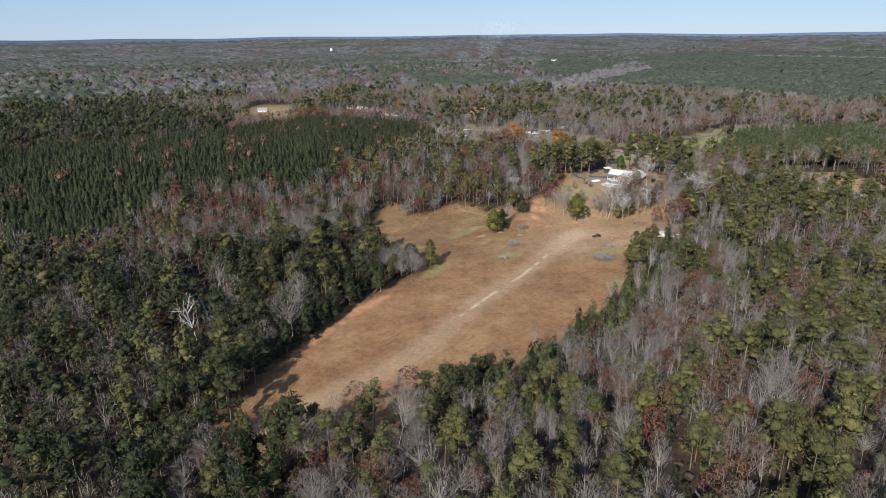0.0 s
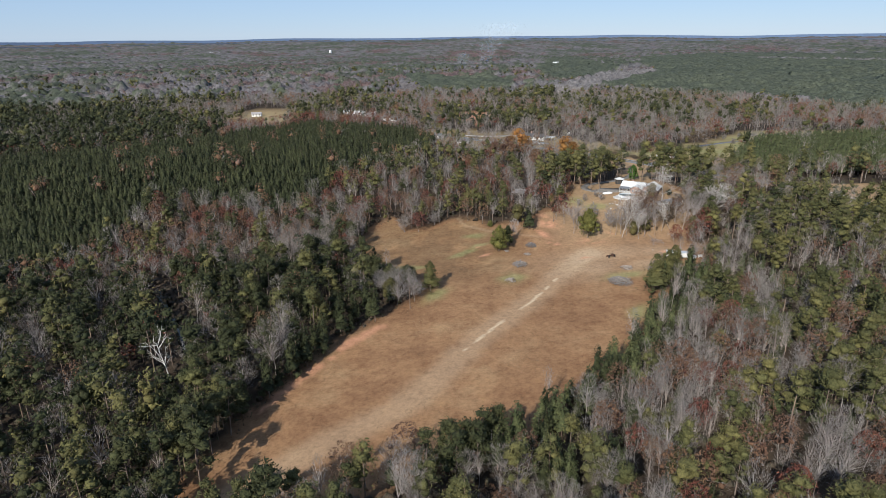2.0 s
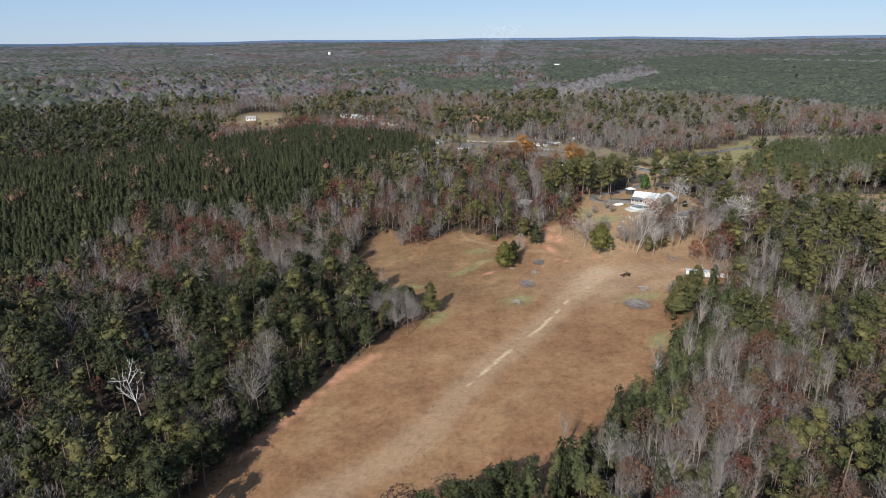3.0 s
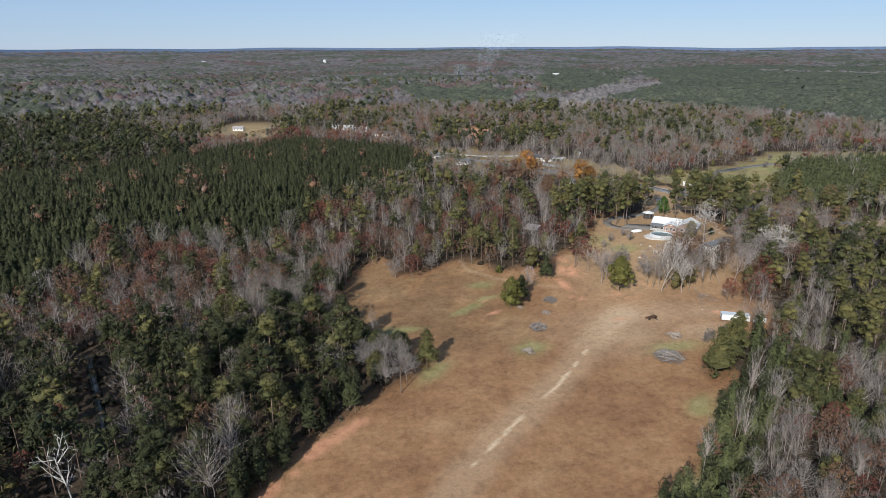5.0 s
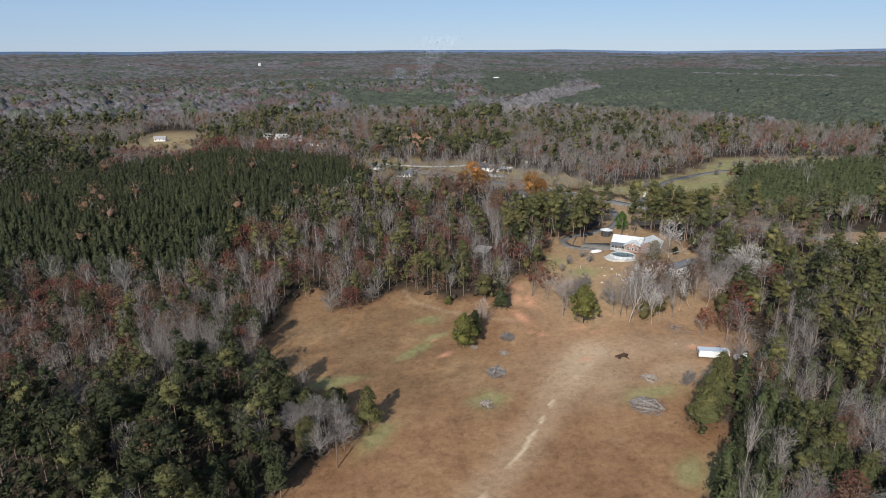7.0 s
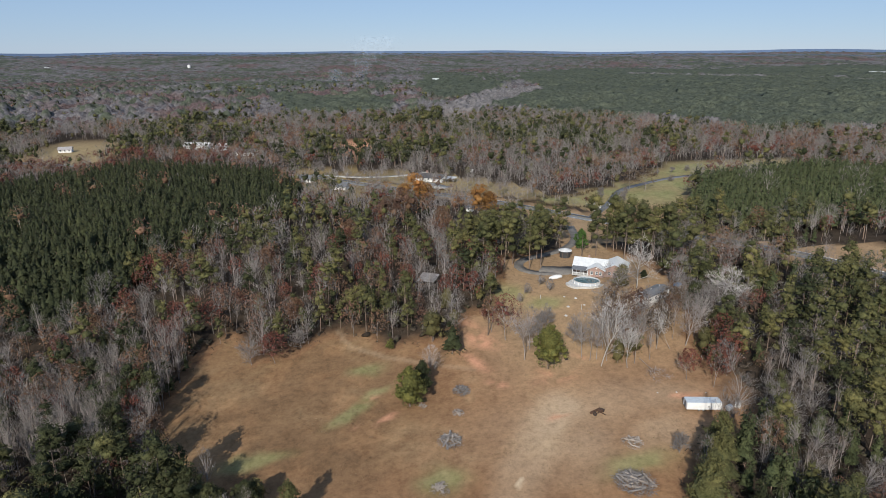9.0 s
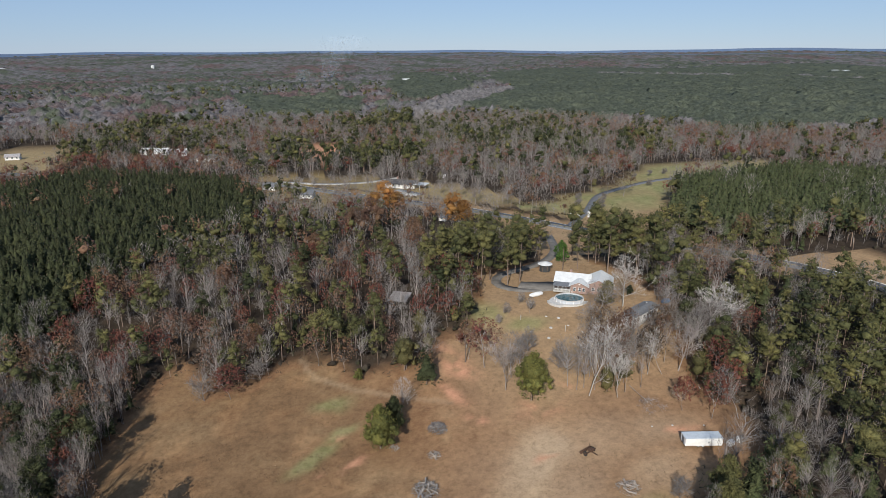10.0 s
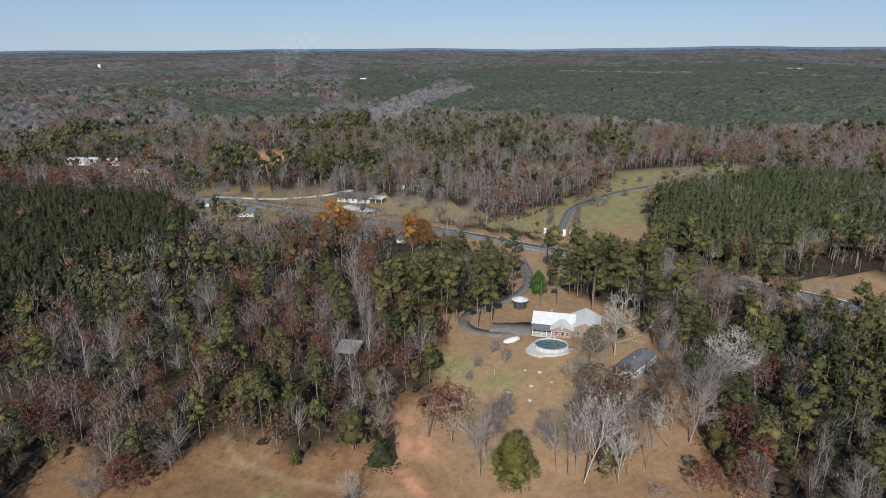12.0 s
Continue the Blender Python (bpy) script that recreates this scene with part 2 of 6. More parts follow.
def tubes(segs):
    """three-sided tapered tubes, one per row of p0, p1, r0, r1"""
    s = np.asarray(segs, float)
    p0, p1, r0, r1 = s[:, :3], s[:, 3:6], s[:, 6:7], s[:, 7:8]
    d = unit(p1 - p0)
    u = unit(np.cross(d, np.where(np.abs(d[:, 2:]) > 0.9, [[1.0, 0, 0]], [[0, 0, 1.0]])))
    w = np.cross(d, u)
    rings = []
    for p, r in ((p0, r0), (p1, r1)):
        for k in range(3):
            a = 2.0944 * k
            rings.append(p + r * (u * math.cos(a) + w * math.sin(a)))
    v = np.stack(rings, 1).reshape(-1, 3)
    o = np.arange(len(s))[:, None] * 6
    f = np.concatenate([o + np.array([[k, (k + 1) % 3, 3 + (k + 1) % 3]]) for k in range(3)] + [o + np.array([[k, 3 + (k + 1) % 3, 3 + k]]) for k in range(3)])
    return v, f


def join(pieces):
    vs, fs, n = [], [], 0
    for v, f in pieces:
        vs.append(v), fs.append(f + n)
        n += len(v)
    return np.concatenate(vs), np.concatenate(fs)


def twigs(starts, dirs, length, width):
    n = len(starts)
    side = unit(np.cross(dirs, rng.normal(size=dirs.shape))) * width
    v = np.stack([starts - side, starts + side, starts + dirs * length * rng.uniform(0.5, 1.3, (n, 1))], 1).reshape(-1, 3)
    return v, np.arange(len(v)).reshape(-1, 3)


def limbs(height, spread, first, levels, forks, trunk_r, twig_n, twig_len, upright, bend=0.12, twig_w=0.03, thick=2, split=False, haze=None):
    """a leafless tree: trunk and limbs as tubes, branches and twigs as slivers; also gives branch ends for leaves"""
    segs, slivers, ends = [], [], []

    def grow(p, d, length, r, level):
        steps = 3 if level == 0 else 2
        pts = [p]
        for s in range(steps):
            d = unit(d + rng.normal(size=3) * bend + np.array([0, 0, upright * 0.15]))
            pts.append(pts[-1] + d * length / steps)
        if level < thick:
            for s in range(steps):
                segs.append([*pts[s], *pts[s + 1], r * (1 - 0.55 * s / steps), r * (1 - 0.55 * (s + 1) / steps)])
        else:
            slivers.append((p, pts[-1] - p, max(r, 0.018)))
        if level >= levels - 1:
            ends.append((pts[-2], d)), ends.append((pts[-1], d))
        if level < levels:
            n = forks[level]
            for k in range(n):
                u = rng.uniform(first if level == 0 else 0.35, 1.0)
                i = min(int(u * steps), steps - 1)
                q = pts[i] + (pts[i + 1] - pts[i]) * (u * steps - i)
                a = 6.283 * (k + rng.uniform(0, 0.7)) / n
                out = np.array([math.cos(a), math.sin(a), 0.0])
                side = unit(out - d * float(out @ d) + 1e-3)
                nd = unit(d * upright + side * spread + rng.normal(size=3) * 0.12)
                grow(q, nd, length * rng.uniform(0.42, 0.62) * (1.15 - 0.3 * u if level == 0 else 1), r * 0.42, level + 1)

    grow(np.array([0, 0, -0.2]), np.array([0, 0, 1.0]), height * 0.78, trunk_r, 0)
    pieces = [tubes(segs)]
    if slivers:
        sp, sd = np.array([s[0] for s in slivers]), np.array([s[1] for s in slivers])
        side = unit(np.cross(sd, rng.normal(size=sd.shape))) * np.array([[s[2]] for s in slivers]) * 1.3
        v = np.stack([sp - side, sp + side, sp + sd], 1).reshape(-1, 3)
        pieces.append((v, np.arange(len(v)).reshape(-1, 3)))
    p = np.array([e[0] for e in ends])
    pts_mid = p.mean(axis=0)
    d = np.array([e[1] for e in ends])
    if haze:
        # steep branches that fan out from the stem to the skin of the crown, and fine twigs that fill its outer part
        def dome(u):
            return height * haze[1] * np.sqrt(np.clip(1 - (1.75 * u - 0.75) ** 2, 0.04, 1))

        n = haze[2]
        q = crown_points(n, height * (haze[0] + 0.12), height * 0.97, dome)
        q[:, :2] += pts_mid[:2]
        root = np.stack([pts_mid[0] * 0.6 + rng.normal(size=n) * 0.15, pts_mid[1] * 0.6 + rng.normal(size=n) * 0.15, height * haze[0] + (q[:, 2] - height * haze[0]) * rng.uniform(0.0, 0.5, n)], 1)
        side = unit(np.cross(q - root, rng.normal(size=q.shape))) * haze[3]
        v = np.stack([root - side, root + side, q], 1).reshape(-1, 3)
        pieces.append((v, np.arange(len(v)).reshape(-1, 3)))
        q = crown_points(twig_n, height * haze[0], height * 0.97, dome)
        q[:, :2] *= np.sqrt(rng.uniform(0.3, 1.0, (twig_n, 1)))
        q[:, :2] += pts_mid[:2]
        out = np.stack([q[:, 0] - pts_mid[0], q[:, 1] - pts_mid[1], np.zeros(twig_n)], 1) / (height * haze[1])
        last = twigs(q, unit(out * spread * 0.9 + rng.normal(size=(twig_n, 3)) * 0.3 + np.array([0, 0, 0.8])), twig_len, twig_w)
    else:
        pick = rng.integers(0, len(p), twig_n)
        td = unit(d[pick] + rng.normal(size=(twig_n, 3)) * 0.45 + np.array([0, 0, 0.25 * upright]))
        last = twigs(p[pick] + rng.normal(size=(twig_n, 3)) * 0.15, td, twig_len, twig_w)
    v, f = join(pieces + [last])
    s = height / v[:, 2].max()
    if split:
        v, f = join(pieces)
        return (v * s, f), (last[0] * s, last[1])
    return (v * s, f), p * s


def bare_tree(height, detail=1.0):
    """spreading hardwood without leaves: trunk, limbs and branches, and a dome of fine twigs"""
    if detail < 0.5:
        return limbs(height, 0.8, 0.3, 1, (3, 0), height * 0.006, 66, height * 0.13, 0.75, twig_w=0.14, thick=1, split=True, haze=(0.26, 0.33, 10, 0.07))
    if detail < 0.9:
        return limbs(height, 0.85, 0.35, 2, (6, 2, 0), height * 0.0075, 220, height * 0.10, 0.75, twig_w=0.055, thick=1, split=True, haze=(0.32, 0.29, 36, 0.06))
    return limbs(height, 0.85, 0.35, 2, (7, 3, 0), height * 0.0075, 460, height * 0.085, 0.75, twig_w=0.04, thick=1, split=True, haze=(0.32, 0.29, 70, 0.05))


def slim_tree(height, detail=1.0):
    """slender tree without leaves: pale stem, steep branches and a narrow brush of twigs"""
    if detail < 0.5:
        return limbs(height, 0.4, 0.4, 1, (3, 0), height * 0.008, 26, height * 0.15, 1.0, 0.05, twig_w=0.08, thick=1, split=True, haze=(0.38, 0.13, 8, 0.06))
    full = detail > 0.9
    return limbs(height, 0.4, 0.4, 1, (5, 0), height * 0.0075, 170 if full else 100, height * 0.10, 1.0, 0.05, twig_w=0.035 if full else 0.05, split=True, thick=1, haze=(0.38, 0.13, 34 if full else 20, 0.04))


def crown_points(n, z0, z1, profile, lumps=5):
    """points near the skin of a crown whose radius at height u (0 to 1) is profile(u), pushed in and out in lobes"""
    u = rng.uniform(0, 1, n) ** 0.8
    a = rng.uniform(0, 6.283, n)
    ph = rng.uniform(0, 6.283, 3)
    lobe = 1 + 0.22 * np.sin(lumps * a + ph[0] + 5 * u) + 0.15 * np.sin(3 * a - 9 * u + ph[1])
    r = profile(u) * lobe * np.sqrt(rng.uniform(0.55, 1.0, n))
    return np.stack([r * np.cos(a), r * np.sin(a), z0 + (z1 - z0) * u], 1)


def puffs(centres, radius, count, size, tilt=0.5, cap=-0.35, slim=0.42):
    """rounded tufts of leaf faces: each face lies on the skin of its tuft, turned a little at random"""
    n = len(centres) * count
    c = np.repeat(centres, count, axis=0)
    r = np.repeat(np.broadcast_to(radius, (len(centres),)), count)[:, None]
    d = unit(rng.normal(size=(n, 3)))
    d[:, 2] = np.where(d[:, 2] < cap, -d[:, 2], d[:, 2])
    nrm = unit(d + rng.normal(size=(n, 3)) * tilt)
    p = c + d * np.array([1, 1, 0.8]) * r * rng.uniform(0.6, 1.1, (n, 1))
    u = unit(np.cross(nrm, rng.normal(size=(n, 3))))
    w = np.cross(nrm, u)
    s = size * rng.uniform(0.6, 1.25, (n, 1))
    v = np.stack([p + 1.35 * u * s, p - 0.65 * u * s + slim * w * s, p - 0.65 * u * s - slim * w * s], 1).reshape(-1, 3)
    return v, np.arange(n * 3).reshape(-1, 3)


ICO = []
for i in range(5):
    ICO += [(math.cos(1.2566 * i) * 0.894, math.sin(1.2566 * i) * 0.894, 0.447), (math.cos(1.2566 * (i + 0.5)) * 0.894, math.sin(1.2566 * (i + 0.5)) * 0.894, -0.447)]
ICO = np.array(ICO + [(0, 0, 1), (0, 0, -1)], float)
ICO_FACES = np.array([f for i in range(5) for f in ((2 * i, 2 * ((i + 1) % 5), 10), (2 * i + 1, 11, 2 * ((i + 1) % 5) + 1), (2 * i, 2 * i + 1, 2 * ((i + 1) % 5)), (2 * i + 1, 2 * ((i + 1) % 5) + 1, 2 * ((i + 1) % 5)))])


def lumps_at(centres, radius, jitter=0.3, flat=0.8):
    """uneven solid tufts, one round each centre: the dense inside of a clump of leaves"""
    n = len(centres)
    r = np.broadcast_to(radius, (n,))[:, None, None]
    a = rng.uniform(0, 6.283, n)
    c, d = np.cos(a)[:, None], np.sin(a)[:, None]
    b = ICO[None] * (1 + rng.uniform(-jitter, jitter, (n, 12, 1))) + rng.normal(size=(n, 12, 3)) * jitter * 0.35
    v = np.stack([b[..., 0] * c - b[..., 1] * d, b[..., 0] * d + b[..., 1] * c, b[..., 2] * flat], -1) * r + centres[:, None, :]
    return v.reshape(-1, 3), (np.arange(n)[:, None, None] * 12 + ICO_FACES[None]).reshape(-1, 3)


def clumps(centres, radius, count, size, tilt=0.6, core=0.8, flat=0.8, slim=0.42):
    """leafy clumps: a solid inside with leaf faces over its skin"""
    r = np.broadcast_to(radius, (len(centres),))
    pieces = [lumps_at(centres, r * core, 0.3, flat)]
    if count:
        pieces.append(puffs(centres, r, count, size, tilt, slim=slim))
    return join(pieces)


def shell(n, z0, z1, profile, size, slim=0.42, tilt=0.9):
    """single sprays of leaves all through the outer part of a crown, turned up and outwards"""
    c = crown_points(n, z0, z1, profile)
    out = unit(c * np.array([1, 1, 0]) / (profile(0.5) + 0.1) + np.array([0, 0, 0.6]))
    nrm = unit(out + rng.normal(size=(n, 3)) * tilt)
    u = unit(np.cross(nrm, rng.normal(size=(n, 3))))
    w = np.cross(nrm, u)
    s = size * rng.uniform(0.6, 1.3, (n, 1))
    v = np.stack([c + 1.35 * u * s, c - 0.65 * u * s + slim * w * s, c - 0.65 * u * s - slim * w * s], 1).reshape(-1, 3)
    return v, np.arange(n * 3).reshape(-1, 3)


def tiers(n, height, rad, points):
    """a pointed conifer crown: spread tiers with ragged hanging edges, one above the other"""
    vs, fs = [], []
    for i in range(n):
        u = i / n
        z1 = height * (0.42 + 0.58 * (u + 0.35 / n) ** 0.85)
        z0 = z1 - height * 0.62 / n - 0.1 * height
        r = rad * (1.02 - u) ** 0.75
        a = 6.283 * (np.arange(points) + rng.uniform(0, 1)) / points + rng.uniform(-0.2, 0.2, points)
        rr = r * rng.uniform(0.6, 1.25, points)
        ring = np.stack([rr * np.cos(a), rr * np.sin(a), z0 + height * rng.uniform(-0.06, 0.07, points)], 1)
        o = len(vs) * (points + 1)
        vs.append(np.concatenate([[[rng.normal() * 0.05 * rad, rng.normal() * 0.05 * rad, z1]], ring]))
        fs += [[o, o + 1 + k, o + 1 + (k + 1) % points] for k in range(points)]
    return np.concatenate(vs), np.array(fs)


def rust_tree(height, detail=1.0):
    """hardwood that still holds part of its leaves, thickest in the upper crown"""
    def profile(u):
        return height * 0.25 * np.sqrt(np.clip(1 - (1.7 * u - 0.7) ** 2 * 0.9, 0.05, 1))

    if detail < 0.5:
        w, p = limbs(height * 0.95, 0.7, 0.3, 1, (3, 0), height * 0.008, 8, height * 0.15, 0.8, twig_w=0.06, thick=1)
        return w, join([lumps_at(np.array([[0, 0, height * 0.66]]), height * 0.10, 0.6, 0.9), shell(66, height * 0.42, height * 0.94, profile, 0.52, 0.5)])
    w, p = limbs(height * 0.95, 0.75, 0.3, 2, (7, 3, 0), height * 0.008, 70, height * 0.09, 0.8, twig_w=0.03, thick=1)
    full = detail > 0.9
    c = crown_points(7, height * 0.5, height * 0.84, profile)
    return w, join([lumps_at(c, height * 0.035, 0.7), shell(560 if full else 230, height * 0.36, height * 0.96, profile, 0.27 if full else 0.40, 0.45)])


def pine_tree(height, detail=1.0):
    """tall pine: bare stem, uneven crown of needle tufts in the upper part"""
    z0 = height * rng.uniform(0.22, 0.38)
    rad = height * rng.uniform(0.17, 0.23)
    lean = rng.normal(size=2) * 0.02 * height
    top = np.array([lean[0], lean[1], height * 0.95])
    mid = np.array([lean[0] * 0.3, lean[1] * 0.3, z0])
    segs = [[0, 0, -0.3, *mid, height * 0.012, height * 0.009], [*mid, *top, height * 0.009, height * 0.002]]

    def profile(u):
        return rad * np.sin(np.pi * (0.20 + 0.70 * u)) ** 0.7 * (1.1 - 0.40 * u)

    if detail < 0.5:
        c = crown_points(3, z0 + 0.08 * height, height * 0.80, profile)
        c[:, :2] *= 0.55
        c[0] = (0, 0, height * 0.80)
        return tubes(segs[:1]), join([lumps_at(c, height * 0.085 * rng.uniform(0.8, 1.15, 3), 0.6, 0.9), shell(50, z0, height * 0.97, profile, 0.6, 0.5)])
    full = detail > 0.9
    n = 13 if full else 9
    c = crown_points(n, z0, height * 0.88, profile, 4)
    c[:, :2] *= 0.78
    c[:2, :2] *= 0.2
    c[:2, 2] = height * np.array([0.88, 0.72])
    c[:, :2] += lean * (c[:, 2:] / height)
    zb = np.maximum(c[:, 2] - 0.07 * height, z0 * 0.9)
    start = np.stack([lean[0] * zb / height, lean[1] * zb / height, zb], 1)
    side = np.array([[0, 0, 0.06]])
    v = np.stack([start - side, start + side, c], 1).reshape(-1, 3)
    leaves = clumps(c, height * 0.105 * rng.uniform(0.7, 1.25, n), 36 if full else 15, 0.33 if full else 0.5, 0.85, 0.62, 0.7)
    return join([tubes(segs), (v, np.arange(len(v)).reshape(-1, 3))]), join([leaves, shell(170 if full else 90, z0, height * 0.98, profile, 0.34 if full else 0.48)])


def young_pine(height, detail=1.0):
    """young pine: pointed dense crown almost to the ground"""
    rad = height * rng.uniform(0.21, 0.26)

    def profile(u):
        return rad * (1.02 - u) ** 0.5 * (0.85 + 0.15 * np.sin(u * 17)) + 0.1

    segs = [[0, 0, -0.3, 0, 0, height * 0.95, height * 0.012, 0.02]]
    if detail < 0.5:
        return tubes(segs), join([tiers(4, height, rad * 0.95, 7), shell(26, height * 0.2, height * 0.98, profile, 0.055 * height, 0.42, 0.7)])
    full = detail > 0.9
    n = 10 if full else 7
    c = crown_points(n, height * 0.16, height * 0.9, profile)
    c[:, 2] = height * np.linspace(0.16, 0.86, n)
    u = c[:, 2] / height
    c[:, :2] *= (profile(u) / np.maximum(np.hypot(c[:, 0], c[:, 1]), 0.01) * rng.uniform(0.35, 0.75, n))[:, None]
    return tubes(segs), join([tiers(5, height * 0.90, rad * 0.7, 7), clumps(c, height * (0.13 - 0.08 * u), 18 if full else 9, 0.30 if full else 0.42, 0.85, 0.6, 0.9), shell(170 if full else 70, height * 0.06, height, profile, 0.30 if full else 0.45, 0.42, 0.8)])


def round_tree(height, detail=1.0):
    """leafy evergreen with a full rounded crown from low down"""
    rad = height * rng.uniform(0.27, 0.32)

    def profile(u):
        return rad * np.sqrt(np.clip(1 - (2 * u ** 0.85 - 0.85) ** 2 * 0.95, 0.03, 1))

    n, k, s = (3, 4, 0.6) if detail < 0.5 else (13, 22, 0.32) if detail < 2 else (44, 44, 0.22)
    c = crown_points(n, height * 0.12, height * 0.90, profile)
    segs = [[0, 0, -0.3, 0, 0, height * 0.8, height * 0.03, 0.04]]
    inner = lumps_at(np.array([[0, 0, height * 0.36], [0, 0, height * 0.62]]), rad * 0.72, 0.25, 1.0)
    return tubes(segs), join([clumps(c, height * (0.11 if detail < 2 else 0.095) * rng.uniform(0.6, 1.3, n), k, s, 0.9, 0.6), inner, shell(20 if detail < 0.5 else 150 if detail < 2 else 1500, height * 0.08, height * 0.96, profile, s)])


KINDS = {
    "pine": (pine_tree, PINEBARK, PINE, "pine_tree", "tall green pine with a bare stem in the woods", "pine"),
    "dark": (pine_tree, PINEBARK, DARK_PINE, "pine_tree", "tall dark green pine in the woods", "pine"),
    "young": (young_pine, PINEBARK, YOUNG, "young_pine", "young dark green pine with a dense pointed crown", "pine"),
    "fresh": (young_pine, PINEBARK, FRESH, "young_pine", "young olive-green pine with a dense crown", "pine"),
    "bare": (bare_tree, BARE, TWIG, "bare_tree", "leafless grey-brown hardwood tree with spreading twigs", "tree"),
    "slim": (slim_tree, PALE, TWIG, "slender_tree", "slender leafless pale grey tree in the woods", "tree"),
    "rust": (rust_tree, BARE, RUST, "autumn_tree", "hardwood tree with thinning rust-red autumn leaves", "tree"),
    "red": (rust_tree, BARE, RED, "red_tree", "hardwood tree with dark red autumn leaves", "tree"),
    "gold": (rust_tree, BARE, GOLD, "golden_oak", "oak with orange-gold autumn leaves", "tree"),
    "olive": (round_tree, PINEBARK, OLIVE, "yellowing_tree", "bushy tree with olive yellowing leaves", "tree"),
}
HEIGHT = {"pine": 17.0, "dark": 16.0, "young": 10.0, "fresh": 10.0, "bare": 15.0, "slim": 15.0, "rust": 13.5, "red": 11.5, "gold": 13.0, "olive": 8.0}


# ---------------------------------------------------------------- what grows where
def patch_noise(x, y, s, k=0.0):
    return noise.noise(Vector((x / s, y / s, k)))


def mixture(x, y, edge):
    """shares of the kinds of tree at a place, and their height; edge: distance to the big field"""
    n1, n2 = patch_noise(x, y, 30, 3.1), patch_noise(x, y, 75, 9.7)
    if inside(x, y, PLANTATION_WEST):
        return dict(young=0.99, rust=0.01), 1.1
    if inside(x, y, PLANTATION_EAST):
        return dict(fresh=0.99, bare=0.01), 1.08
    if inside(x, y, SLENDER_STAND):
        return dict(slim=0.80, rust=0.04, red=0.05, dark=0.05, young=0.06), 0.9
    if inside(x, y, RED_KNOLL):
        return dict(rust=0.42, red=0.2, bare=0.28, dark=0.1), 0.95
    if y < 345:
        if x < 0 and y < 255 and edge < 26 and y > 165:
            if x > -24 and y > 218:
                return dict(bare=0.45, slim=0.2, olive=0.2, young=0.15), 0.75
            if edge < 8:
                return dict(young=0.95, bare=0.05), 1.15
            return dict(young=0.15, dark=0.55, pine=0.20, bare=0.10), 1.02
        if x > -5 and edge < 12 and y < 235:
            return dict(young=0.42, fresh=0.50, slim=0.06, pine=0.02), 0.98
        if x > 10 and edge < 42 and y < 240:
            return (dict(slim=0.42, bare=0.30, rust=0.08, red=0.05, pine=0.08, young=0.07), 0.8) if n1 < 0.16 else (dict(pine=0.35, fresh=0.65), 0.85)
        if y < 175 and x < -32:
            return dict(dark=0.5, pine=0.22, young=0.1, bare=0.08, slim=0.1), 1.0
        if y < 165 and x < 45:
            return dict(bare=0.38, slim=0.14, pine=0.30, rust=0.07, red=0.05, young=0.06), 0.9
        if x < 62 and y > 262:
            if n1 > 0.24:
                return dict(pine=0.5, young=0.2, bare=0.15, rust=0.15), 0.85
            return dict(bare=0.36, slim=0.10, rust=0.20, red=0.15, pine=0.10, dark=0.05, olive=0.04), 0.85
        if x < -20:
            if n1 > (0.26 if y > 240 or x > -60 else 0.42):
                return dict(bare=0.46, slim=0.14, rust=0.10, red=0.08, dark=0.16, young=0.06), 0.82
            return dict(dark=0.62, pine=0.18, young=0.08, bare=0.07, rust=0.03, red=0.02), 1.12
        if x < 62:
            if n2 > 0.12:
                return dict(pine=0.45, young=0.2, bare=0.2, rust=0.15), 0.85
            return dict(bare=0.30, slim=0.16, rust=0.16, red=0.12, pine=0.14, young=0.08, olive=0.04), 0.85
        if inside(x, y, EAST_PINES):
            return dict(pine=0.50, dark=0.14, bare=0.20, slim=0.08, rust=0.04, red=0.04), 0.95
        if n1 > -0.04:
            return dict(bare=0.46, slim=0.14, rust=0.14, red=0.10, pine=0.20), 0.85
        return dict(pine=0.44, fresh=0.32, olive=0.06, bare=0.11, rust=0.05, young=0.02), 0.9
    if inside(x, y, RED_BELT):
        return dict(red=0.5, rust=0.2, bare=0.25, pine=0.05), 0.8
    if inside(x, y, RED_EAST):
        return dict(red=0.2, rust=0.16, bare=0.54, pine=0.1), 0.92
    if inside(x, y, WEST_PINES):
        return dict(dark=0.58, pine=0.12, young=0.08, bare=0.18, red=0.04), 0.95
    if inside(x, y, PINE_HILL) or inside(x, y, PINE_FAR_WEST) or inside(x, y, PINE_STRIP):
        return dict(fresh=0.9, pine=0.1), 1.15
    if inside(x, y, PINE_BAND):
        return dict(pine=0.25, fresh=0.3, bare=0.45), 0.95
    if inside(x, y, PALE_CREEK):
        return dict(slim=0.45, bare=0.55), 0.8
    if 52 < x < 165 and y < 400:
        return dict(pine=0.62, bare=0.2, rust=0.1, olive=0.08), 0.95 - 0.4 * float(smooth(y, 340, 385))
    if x < 52 and y < 430:
        if n2 > 0.22:
            return dict(pine=0.4, young=0.2, bare=0.25, rust=0.15), 0.9
        return dict(bare=0.36, slim=0.08, rust=0.22, red=0.16, pine=0.12, dark=0.06), 0.88
    if y < 480 and 20 < x < 125:
        return dict(gold=0.05, rust=0.14, bare=0.70, olive=0.11), 0.8
    if x > 165 and y < 420:
        return dict(pine=0.5, bare=0.3, rust=0.2), 0.9
    if n2 > 0.18 and y > 540:
        return dict(pine=0.62, young=0.18, bare=0.2), 0.95
    if n1 > 0.25:
        return dict(red=0.3, rust=0.3, bare=0.4), 0.9
